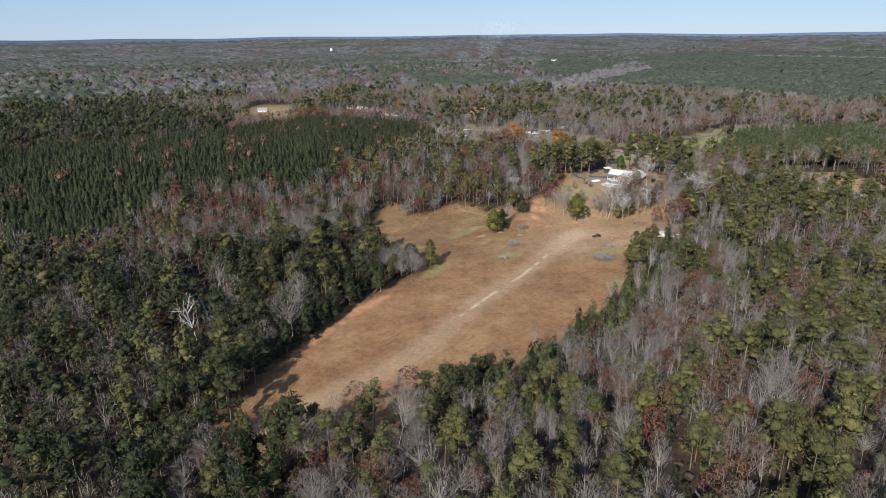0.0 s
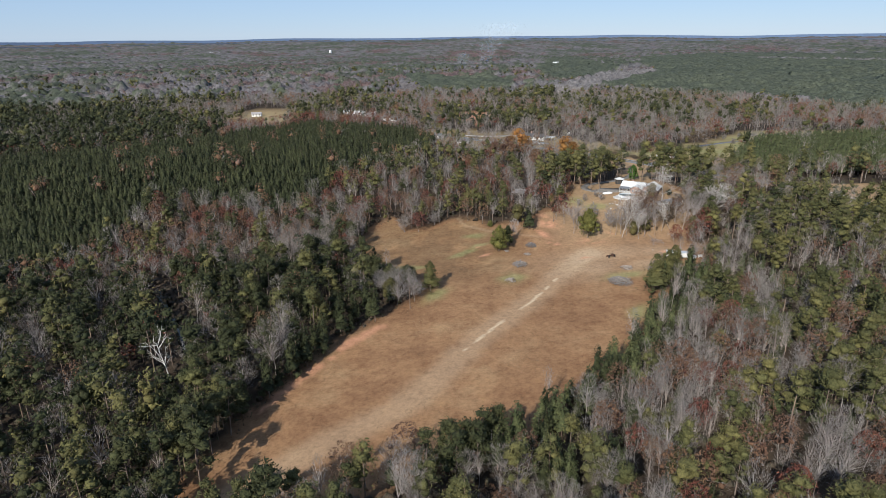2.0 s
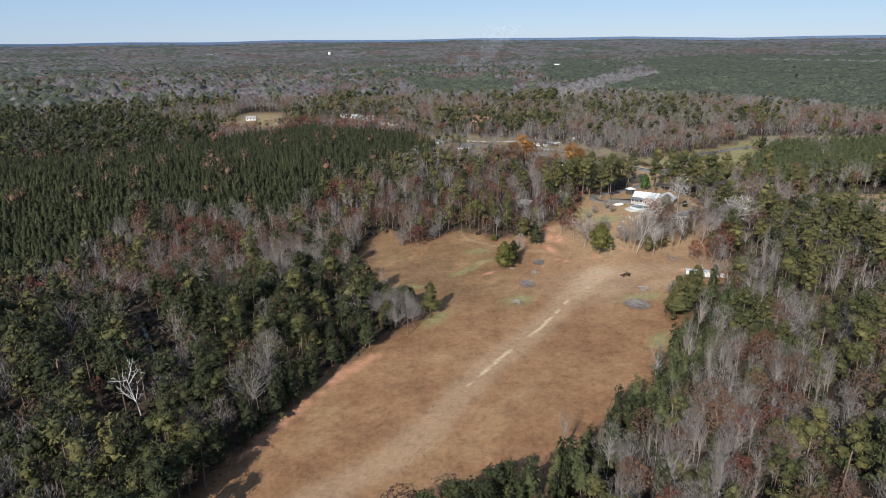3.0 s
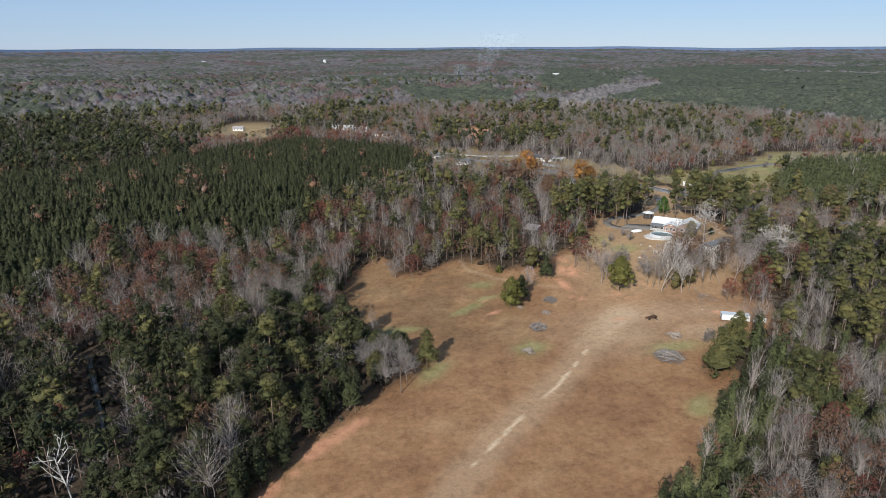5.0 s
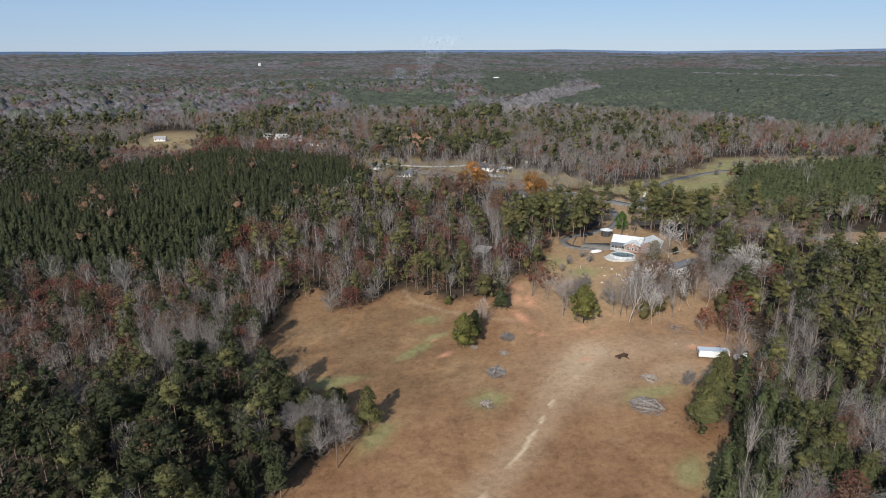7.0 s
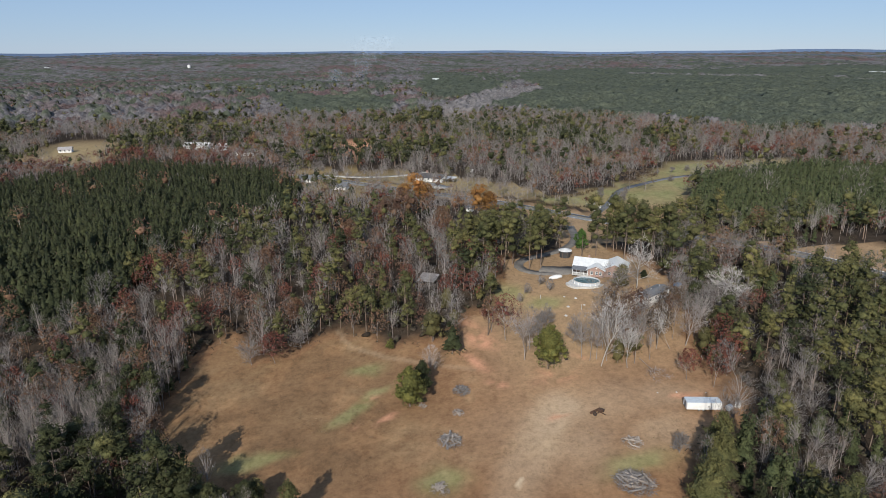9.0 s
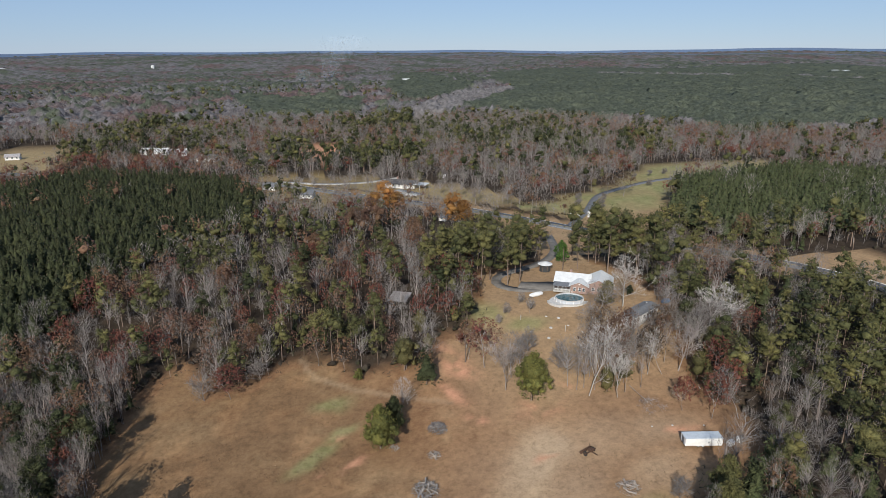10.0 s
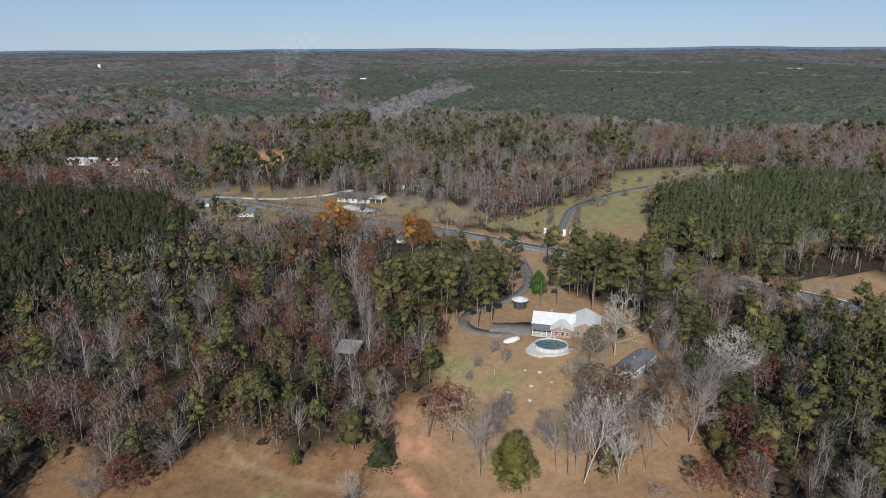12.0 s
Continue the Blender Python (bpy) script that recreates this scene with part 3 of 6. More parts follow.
    return dict(bare=0.55, slim=0.05, rust=0.10, red=0.05, pine=0.21, olive=0.04), 0.9


def scatter(x0, x1, y0, y1, step, keep):
    ix, iy = np.meshgrid(np.arange(int((x1 - x0) / step)), np.arange(int((y1 - y0) / step)))
    p = np.stack([x0 + (ix + 0.5 * (iy % 2)) * step, y0 + iy * step], -1).reshape(-1, 2)
    p = p + rng.uniform(-0.42, 0.42, p.shape) * step
    return p[keep(p[:, 0], p[:, 1])]


def choose(shares):
    r = rng.uniform(0, sum(shares.values()))
    for k, v in shares.items():
        r -= v
        if r <= 0:
            return k
    return k


def wedge(x, y, margin):
    """the land in front of the flight"""
    return (x > -0.72 * y - margin) & (x < np.maximum(0.72 * y, 18 + 1.30 * (y - 183)) + margin)


def planted_rows(x, y):
    return inside(x, y, PLANTATION_WEST) | inside(x, y, PLANTATION_EAST)


FIELD_LOOP = FIELD + FIELD[:1]
near = scatter(-330, 420, 70, 404, 5.0, lambda x, y: wedge(x, y, 16) & ~is_open(x, y) & ~no_trees(x, y) & ~planted_rows(x, y))
strip = scatter(-10, 80, 140, 240, 3.7, lambda x, y: (x > -5) & (y < 232) & ~inside(x, y, FIELD) & ~no_trees(x, y) & (line_gap(x, y, FIELD_LOOP) < 12))
near = np.concatenate([near[~((near[:, 0] > -5) & (near[:, 0] < 80) & (near[:, 1] < 232) & (line_gap(near[:, 0], near[:, 1], FIELD_LOOP) < 12))], strip])
brush = scatter(-90, 100, 120, 325, 3.1, lambda x, y: ~is_open(x, y) & ~no_trees(x, y) & (inside(x, y, SLENDER_STAND) | ((x > 10) & (y < 240) & (line_gap(x, y, FIELD_LOOP) > 10) & (line_gap(x, y, FIELD_LOOP) < 40))))
brush = brush[rng.uniform(0, 1, len(brush)) < np.where(brush[:, 0] < 0, 0.9, 0.45)]
rows = scatter(-330, 420, 250, 570, 3.4, lambda x, y: wedge(x, y, 10) & ~is_open(x, y) & planted_rows(x, y))
CANOPY_FROM, HILL_FROM = 700.0, 545.0  # beyond these distances from (20, 110) the woods are one closed canopy


def in_canopy(x, y):
    d = np.hypot(x - 20, y - 110)
    return (d > CANOPY_FROM) | ((d > HILL_FROM) & inside(x, y, PINE_HILL))


mid = scatter(-640, 1000, 404, 830, 5.2, lambda x, y: wedge(x, y, 10) & ~is_open(x, y) & ~planted_rows(x, y) & ~in_canopy(x, y))
emergent = scatter(-800, 1100, 560, 1250, 11.5, lambda x, y: wedge(x, y, 10) & in_canopy(x, y) & ~inside(x, y, PINE_HILL) & ~inside(x, y, PINE_STRIP) & ~inside(x, y, PINE_FAR_WEST) & (np.hypot(x - 20, y - 110) < 1130))
spots = []
for zone, pts in (("near", near), ("near", brush), ("mid", rows), ("mid", mid), ("mid", emergent)):
    edge = line_gap(pts[:, 0], pts[:, 1], FIELD_LOOP) if zone == "near" else np.full(len(pts), 99.0)
    gz = ground_z(pts[:, 0], pts[:, 1])
    for (x, y), e, z in zip(pts, edge, gz):
        if zone == "near" and e < 1.2:
            continue
        shares, tall = mixture(x, y, e)
        k = choose(shares)
        if zone == "near" and x < -30 and y < 290 and e > 10 and k in ("dark", "pine") and rng.uniform() < 0.3:
            continue
        k = "dark" if k == "pine" and y > 404 and rng.uniform() < 0.5 else k
        z0 = zone
        if zone == "near" and (abs(x - 25) > 95 or y > 300):
            z0 = "mid" if abs(x - 25) > 180 or y > 372 else "half"
        spots.append((z0, k, x, y, z, HEIGHT[k] * tall * (rng.uniform(0.86, 1.12) if planted_rows(x, y) else rng.uniform(0.62, 1.25)), e))


# several shapes of each kind at each detail
PROTO = {}
for k in KINDS:
    for zone, detail, many in (("near", 1.0, 7), ("half", 0.7, 6), ("mid", 0.2, 6)):
        PROTO[k, zone] = [KINDS[k][0](HEIGHT[k], detail) for _ in range(many)]

named = {k: [] for k in KINDS}
bulk = {k: [] for k in KINDS}
for s in sorted(spots, key=lambda s: s[6]):
    if s[0] == "near" and s[6] < 16 and len(named[s[1]]) < 120:
        named[s[1]].append(s)
    else:
        bulk[s[1]].append(s)


def planted(shape, x, y, z, s, turn):
    v, f = shape
    c, d = math.cos(turn), math.sin(turn)
    w = np.empty_like(v)
    w[:, 0] = (v[:, 0] * c - v[:, 1] * d) * s + x
    w[:, 1] = (v[:, 0] * d + v[:, 1] * c) * s + y
    w[:, 2] = v[:, 2] * s + z
    return w, f


FOREST_NAMES = {"dark": ("dark_pine_forest", "dense woods of dark green pines"), "pine": ("pine_forest", "dense woods of tall green pines"), "young": ("pine_plantation", "close rows of young dark green pines"), "fresh": ("olive_pine_plantation", "close rows of young olive-green pines"),
                "bare": ("hardwood_forest", "leafless grey-brown hardwood woods"), "slim": ("slender_forest", "stand of slender pale leafless trees"),
                "rust": ("autumn_forest", "hardwoods with rust-red autumn leaves"), "red": ("red_forest", "hardwoods with dark red autumn leaves"),
                "gold": ("golden_woods", "oaks with orange-gold autumn leaves"), "olive": ("scrub_woods", "bushy olive-green undergrowth trees")}
for k, rows in bulk.items():
    if not rows:
        continue
    make, bark, leaf, *_ = KINDS[k]
    wood_parts, leaf_parts = [], []
    for zone, _, x, y, z, h, e in rows:
        shape = PROTO[k, zone][rng.integers(len(PROTO[k, zone]))]
        turn, s = rng.uniform(0, 6.28), h / HEIGHT[k]
        wood_parts.append(planted(shape[0], x, y, z - 0.1, s, turn))
        if shape[1] is not None:
            leaf_parts.append(planted(shape[1], x, y, z - 0.1, s, turn))
    v, f = join(wood_parts + leaf_parts)
    nw = sum(len(p[1]) for p in wood_parts)
    idx = np.zeros(len(f), np.int32)
    idx[nw:] = 1
    ob = new(FOREST_NAMES[k][0], mesh_of(FOREST_NAMES[k][0], v, f, [bark] + ([leaf] if leaf else []), idx))
    tagged(ob, FOREST_NAMES[k][1], "forest", kind="stuff")


def tree_thing(name, shape, bark, leaf, x, y, scale, turn, label, cat, group="", lean=(0, 0)):
    """one tree: an empty at its foot with trunk and crown under it"""
    tree = new(name)
    tree.matrix_world = pose(x, y, float(ground_z(x, y)) - 0.05, lean[0], lean[1], turn) @ Matrix.Scale(scale, 4)
    tagged(tree, label, cat, group)
    for part_name, me in zip(("trunk", "crown"), shape):
        if me:
            new(part_name, me).parent = tree
    return tree


MESHES = {k: [(mesh_of("trunk", *w, [KINDS[k][1]]), mesh_of("crown", *l, [KINDS[k][2]]) if l else None) for w, l in PROTO[k, "near"]] for k in KINDS}
for k, rows in named.items():
    make, bark, leaf, name, label, cat = KINDS[k]
    for zone, _, x, y, z, h, e in rows:
        tree_thing(name, MESHES[k][rng.integers(7)], bark, leaf, x, y, h / HEIGHT[k], rng.uniform(0, 360), label, cat, "trees along the edge of the field")

# undergrowth on the floor of the woods
p = scatter(-330, 420, 70, 420, 3.2, lambda x, y: wedge(x, y, 10) & (y < 330) & ~is_open(x, y) & ~planted_rows(x, y))
c = np.concatenate([p, ground_z(p[:, 0], p[:, 1])[:, None] + rng.uniform(0.2, 1.6, (len(p), 1))], 1)
shrubs = c[(rng.uniform(0, 1, len(c)) < 0.7) & (line_gap(c[:, 0], c[:, 1], FIELD_LOOP) > 3)] - np.array([0, 0, 0.5])
v, f = join([blades(c, 1.5, 6, 1.0, 0.11, None, 0.6), lumps_at(shrubs, rng.uniform(0.5, 1.3, len(shrubs)), 0.6, 0.8), puffs(shrubs, 1.2, 7, 0.35, 0.9)])
tagged(new("undergrowth", mesh_of("undergrowth", v, f, [SCRUB])), "dry brown undergrowth and shrubs on the floor of the woods", "undergrowth", kind="stuff")

# ---------------------------------------------------------------- ground
def graded(lo, a, b, hi, step, grow=1.12):
    mid = list(np.arange(a, b + step, step))
    up, s = [mid[-1]], step
    while up[-1] < hi:
        s *= grow
        up.append(up[-1] + s)
    down, s = [mid[0]], step
    while down[-1] > lo:
        s *= grow
        down.append(down[-1] - s)
    return np.array(down[:0:-1] + mid + up[1:])


def spots_at(x, y, places):
    """soft round patches, each x, y, length, width, direction in degrees"""
    best = np.zeros(x.shape)
    for px, py, a, b, turn in places:
        c, s = math.cos(radians(turn)), math.sin(radians(turn))
        u, v = ((x - px) * c + (y - py) * s) / a, (-(x - px) * s + (y - py) * c) / b
        best = np.maximum(best, np.exp(-(u * u + v * v) * 1.6))
    return best


TRACK = [(-46, 137), (-30, 152), (-11, 166), (3, 187), (13, 203), (22, 214), (32, 225), (40, 238), (50, 252), (58, 262)]
BARE_STREAK = [(6, 193), (13, 202), (20, 211), (29, 221), (36, 231), (41, 239)]
SIDE_TRACK = [(7, 316), (10, 306), (20, 296), (32, 288), (42, 282)]
gx, gy = graded(-5200, -70, 135, 5200, 1.0), graded(-1500, 118, 350, 5200, 1.0)
X, Y = np.meshgrid(gx, gy)
wob = np.array([noise.noise(Vector((x / 9, y / 9, 0.5))) for x, y in zip(X.ravel(), Y.ravel())]).reshape(X.shape)
wob2 = np.array([noise.noise(Vector((x / 3, y / 3, 7.5))) for x, y in zip(X.ravel(), Y.ravel())]).reshape(X.shape)
Z = ground_z(X, Y) + 0.12 * wob + 0.05 * wob2
nx, ny = len(gx), len(gy)
ii = (np.arange(ny - 1)[:, None] * nx + np.arange(nx - 1)[None, :]).ravel()
faces = np.stack([ii, ii + 1, ii + nx + 1, ii + nx], 1)
xw, yw = X + 3.0 * wob + 0.8 * wob2, Y + 3.0 * wob - 0.8 * wob2
cover = np.zeros((ny, nx, 4), np.float32)  # red: bare clay, green: living grass, blue: pale dusty soil, alpha: dry grass instead of leaf litter
open_land = is_open(xw, yw)
cover[..., 3] = open_land
soft = 1 - smooth(line_gap(xw, yw, FIELD_LOOP), 0.5, 7.0)
cover[..., 3] = np.maximum(cover[..., 3], 0.85 * soft)
cover[..., 2] = np.clip(0.26 * (1 - smooth(line_gap(xw, yw, TRACK), 1.5, 8.0)) + 0.34 * spots_at(xw, yw, [(62, 258, 30, 15, 10), (56, 246, 14, 12, 50), (84, 258, 16, 9, 0), (76, 246, 14, 8, 20)]), 0, 1)
streak = line_gap(X + 0.6 * wob2, Y + 0.5 * wob2, BARE_STREAK)
cover[..., 2] = np.maximum(cover[..., 2], (1 - smooth(streak, 0.15, 0.9)) * smooth(wob + 0.8 * wob2, -0.5, -0.1))
cover[..., 2] = np.maximum(cover[..., 2], 0.22 * (1 - smooth(line_gap(X + 0.5 * wob2, Y + 0.5 * wob2, SIDE_TRACK), 0.3, 1.3)))
cover[..., 1] = np.clip(1.1 * spots_at(xw, yw, [(-3, 234, 9, 3.5, 50), (25, 243, 6, 5, 30), (66, 237, 7, 4, 0), (68, 205, 9, 5, 50), (50, 180, 10, 3, 45), (14, 292, 6, 4, 10), (8, 273, 8, 2.5, 35), (15, 280, 6, 2, 30), (72, 309, 8, 5, 0), (62, 318, 6, 8, 0), (62, 208, 6, 3, 50), (-14, 262, 9, 3, 0)]), 0, 0.75)
cover[..., 1] = np.maximum(cover[..., 1], (0.62 + 0.38 * smooth(wob + 0.5 * wob2, -0.3, 0.3)) * inside(xw, yw, PARK) * smooth(Y, 395, 425))
cover[..., 1] = np.maximum(cover[..., 1], 0.10 * smooth(Y, 262, 300) * open_land * smooth(X, 40, 60))
cover[..., 2] = np.maximum(cover[..., 2], 0.22 * smooth(Y, 240, 290) * open_land * smooth(X, 30, 60))
cover[..., 1] = np.maximum(cover[..., 1], 0.45 * (inside(xw, yw, LAWN) | inside(xw, yw, LAWN_WEST)))
cover[..., 1] = np.maximum(cover[..., 1], 0.4 * inside(xw, yw, CLEARINGS[3]))
cover[..., 2] = np.maximum(cover[..., 2], 0.25 * inside(xw, yw, CLEARINGS[3]))
clay = spots_at(xw, yw, [(43, 285, 6, 2.5, 120), (46, 273, 4, 1.6, 140), (62, 273, 6, 3.5, 0), (68, 279, 5, 1.4, 150), (13, 278, 3, 1.5, 0), (11, 266, 3, 1.5, 0), (17, 269, 3, 1.5, 20), (48, 296, 4, 8, 20), (88, 257, 6, 1.5, 170), (46, 300, 3, 8, 10), (57, 257, 4, 1.0, 0)])
clay = np.maximum(clay, 0.65 * (1 - smooth(line_gap(xw, yw, [(-50, 170), (-39, 188), (-30, 203), (-20, 214)]), 0.5, 3.5)))
cover[..., 0] = np.clip(clay * smooth(wob + wob2, -0.45, 0.25), 0, 0.85)
cover[..., 0] = np.maximum(cover[..., 0], 1.0 * inside(xw, yw, CLAY_PIT))
olive = smooth(Y, 226, 262) * (1 - smooth(X, 10, 44)) * open_land * (Y < 330)
cover[..., 1] = np.maximum(cover[..., 1], 0.07 * olive)
cover[..., 3] -= 0.28 * olive * smooth(wob + 0.6 * wob2, -0.6, 0.1)
me = mesh_of("ground", np.stack([X, Y, Z], -1).reshape(-1, 3), faces, [], flat=False)
att = me.color_attributes.new("cover", "FLOAT_COLOR", "POINT")
att.data.foreach_set("color", cover.ravel())
GROUND, t, b = material("soil_and_grass", 0.95, 0, 0.15)
at = t.nodes.new("ShaderNodeAttribute")
at.attribute_name = "cover"
sep = t.nodes.new("ShaderNodeSeparateColor")
t.links.new(at.outputs["Color"], sep.inputs[0])
litter = ramp(t, noise_out(t, 0.25, 5, 0.7), [(0.3, (0.030, 0.022, 0.016)), (0.7, (0.066, 0.048, 0.034))])
dry = ramp(t, noise_out(t, 0.045, 6, 0.62), [(0.30, (0.180, 0.096, 0.050)), (0.42, (0.218, 0.119, 0.062)), (0.54, (0.252, 0.142, 0.074)), (0.70, (0.295, 0.184, 0.100))])
base = mix(t, at.outputs["Alpha"], litter, dry)
rough_grass = ramp(t, noise_out(t, 0.17, 8, 0.82), [(0.34, (0.66, 0.60, 0.57)), (0.47, (0.93, 0.92, 0.90)), (0.60, (1.08, 1.09, 1.06)), (0.74, (1.20, 1.27, 1.10))])
base = mix(t, 1.0, base, rough_grass, "MULTIPLY")
base = mix(t, sep.outputs[2], base, (0.50, 0.385, 0.255))
base = mix(t, sep.outputs[1], base, ramp(t, noise_out(t, 0.2, 5, 0.7), [(0.35, (0.17, 0.175, 0.068)), (0.65, (0.27, 0.245, 0.115))]))
base = mix(t, sep.outputs[0], base, (0.50, 0.25, 0.15))
grain = ramp(t, noise_out(t, 0.7, 8, 0.8), [(0.34, (0.72,) * 3), (0.5, (1.0,) * 3), (0.66, (1.18,) * 3)])
t.links.new(mix(t, 1.0, base, grain, "MULTIPLY"), b.inputs["Base Color"])
bump(t, b, noise_out(t, 1.1, 6, 0.7), 0.45, 0.30)
me.materials.append(GROUND)
tagged(new("ground", me), "rolling land with dry brown grass and leaf litter", "ground", kind="structure")

# dry grass tufts on the field
p = rng.uniform((-62, 122), (118, 346), (42000, 2))
p = p[inside(p[:, 0], p[:, 1], FIELD)]
n = np.array([noise.noise(Vector((x / 14, y / 14, 2.2))) + 0.6 * noise.noise(Vector((x / 4, y / 4, 4.2))) for x, y in p])
p = p[(n > 0.2) & (line_gap(p[:, 0], p[:, 1], TRACK) > 3) & (spots_at(p[:, 0], p[:, 1], [(60, 265, 30, 16, 0), (85, 312, 30, 25, 0)]) < 0.35)]
c = np.concatenate([p, ground_z(p[:, 0], p[:, 1])[:, None] + 0.1], 1)
GRASS = foliage("dry_grass_blades", [(0.3, (0.16, 0.105, 0.062)), (0.5, (0.22, 0.145, 0.088)), (0.7, (0.27, 0.20, 0.12))], 0.4, 0.09)
v, f = blades(c, 0.5, 4, 0.26, 0.05, np.repeat([[0, 0, 1.0]], len(c), 0))
tagged(new("dry_grass", mesh_of("dry_grass", v, f, [GRASS])), "tufts of dry brown grass on the field", "grass", kind="stuff")

# ---------------------------------------------------------------- far woods, to the horizon
rad = [HILL_FROM]
while rad[-1] < 5050:
    rad.append(rad[-1] * 1.0052)
rad = np.array(rad)
ang = np.radians(np.arange(-46, 66, 0.24))
R, A = np.meshgrid(rad, ang, indexing="ij")
R = R * (1 + rng.uniform(-0.0022, 0.0022, R.shape))
A = A + rng.uniform(-0.0018, 0.0018, A.shape)
X, Y = 20 + R * np.sin(A), 110 + R * np.cos(A)
crown = np.array([noise.noise(Vector((x / 10, y / 10, 3.5))) for x, y in zip(X.ravel(), Y.ravel())]).reshape(X.shape)
grown = np.array([noise.noise(Vector((x / 17, y / 20, 9.5))) for x, y in zip(X.ravel(), Y.ravel())]).reshape(X.shape)
patch = np.array([noise.noise(Vector((x / 300, y / 330, 1.5))) + 0.5 * noise.noise(Vector((x / 110, y / 120, 5.5))) + 0.3 * noise.noise(Vector((x / 40, y / 55, 8.5))) for x, y in zip(X.ravel(), Y.ravel())]).reshape(X.shape)
wx, wy = X + 40 * patch, Y + 40 * patch
hill = inside(wx, wy, PINE_HILL) & ~(line_gap(wx, wy, [(900, 1850), (1010, 1620), (1150, 1480), (1250, 1300), (1500, 1150)]) < 26)
grove = inside(wx, wy, PINE_FAR_WEST) | inside(X, Y, PINE_STRIP)
creek_side = inside(wx, wy, PALE_CREEK)
pine_share = np.where(hill | grove, 1.0, np.where(creek_side, 0.0, smooth(patch, 0.20, 0.34)))
pine_share = np.where((grown > 0.36) & ~hill & ~grove & ~creek_side, 1 - pine_share, pine_share)
rise = np.where(pine_share > 0.5, 10.5, 9.0) + rng.uniform(-1, 1, X.shape) * np.where(hill | grove, 1.7, 2.6) + crown * np.where(hill | grove, 2.0, 6.0) + 3.0 * (grown > 0.36)
rise = np.where(in_canopy(X, Y), rise, -12.0)
Z = ground_z(X, Y) + rise
n0, n1 = X.shape
ii = (np.arange(n0 - 1)[:, None] * n1 + np.arange(n1 - 1)[None, :]).ravel()
faces = np.concatenate([np.stack([ii, ii + n1, ii + n1 + 1], 1), np.stack([ii, ii + n1 + 1, ii + 1], 1)])
faces = faces[(rise.ravel()[faces] > 0).any(axis=1)]
growth = np.zeros((*X.shape, 4), np.float32)  # red: pines instead of hardwoods, green: autumn leaves, blue: pale bare trees
growth[..., 0] = pine_share
growth[..., 1] = np.where(creek_side, 0, np.maximum(smooth(-patch, 0.22, 0.45), 0.9 * (grown < -0.40)))
growth[..., 2] = creek_side | (inside(wx, wy, PINE_HILL) & ~hill)
growth[..., 3] = 1
me = mesh_of("far_woods", np.stack([X, Y, Z], -1).reshape(-1, 3), faces, [])
me.color_attributes.new("growth", "FLOAT_COLOR", "POINT").data.foreach_set("color", growth.ravel())
FAR_WOODS, t, b = material("woods_to_the_horizon", 0.95, 0, 0.1)
at = t.nodes.new("ShaderNodeAttribute")
at.attribute_name = "growth"
sep = t.nodes.new("ShaderNodeSeparateColor")
t.links.new(at.outputs["Color"], sep.inputs[0])
# hardwood and pine tones carry distance haze: greyed, the hardwoods slightly blue
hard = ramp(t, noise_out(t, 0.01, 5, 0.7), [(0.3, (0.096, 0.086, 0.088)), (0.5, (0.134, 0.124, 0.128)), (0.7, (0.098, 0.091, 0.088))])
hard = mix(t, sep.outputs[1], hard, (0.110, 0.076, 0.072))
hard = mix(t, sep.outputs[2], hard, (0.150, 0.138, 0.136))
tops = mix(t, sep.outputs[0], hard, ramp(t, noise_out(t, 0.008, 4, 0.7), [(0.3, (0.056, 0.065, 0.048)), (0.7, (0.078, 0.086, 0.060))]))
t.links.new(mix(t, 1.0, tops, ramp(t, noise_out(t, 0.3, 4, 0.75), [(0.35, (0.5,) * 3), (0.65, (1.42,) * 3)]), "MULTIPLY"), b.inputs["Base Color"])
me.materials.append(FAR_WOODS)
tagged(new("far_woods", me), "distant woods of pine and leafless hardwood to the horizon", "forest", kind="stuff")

# low ridges at the end of the view, distance haze put into their blue
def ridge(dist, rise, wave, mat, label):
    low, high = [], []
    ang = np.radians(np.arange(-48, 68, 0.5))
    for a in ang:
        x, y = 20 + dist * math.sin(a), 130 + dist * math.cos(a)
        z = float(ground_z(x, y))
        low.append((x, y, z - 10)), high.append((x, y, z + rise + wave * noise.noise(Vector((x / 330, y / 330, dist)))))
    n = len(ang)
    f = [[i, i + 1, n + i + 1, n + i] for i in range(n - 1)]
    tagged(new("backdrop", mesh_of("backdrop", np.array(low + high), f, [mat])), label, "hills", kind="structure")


ridge(4880, 27.0, 2.2, plain("haze_tinted_ridge", (0.10, 0.145, 0.24), 1.0, 0.0, 0.1, 0.01), "hazy blue ridge on the horizon")
ridge(4400, 17.0, 4.0, plain("haze_tinted_woods", (0.075, 0.092, 0.125), 1.0, 0.0, 0.25, 0.006), "wooded ridge far away, tinted blue-grey for distance haze")

# ---------------------------------------------------------------- building blocks
def box(bm, x0, x1, y0, y1, z0, z1, bevel=0.0):
    m = Matrix.Translation(((x0 + x1) / 2, (y0 + y1) / 2, (z0 + z1) / 2)) @ Matrix.Diagonal((x1 - x0, y1 - y0, z1 - z0, 1))
    r = bmesh.ops.create_cube(bm, size=1, matrix=m)
    if bevel:
        edges = list({e for v in r["verts"] for e in v.link_edges})
        bmesh.ops.bevel(bm, geom=edges, offset=bevel, segments=2, affect="EDGES", profile=0.6)
    return bm


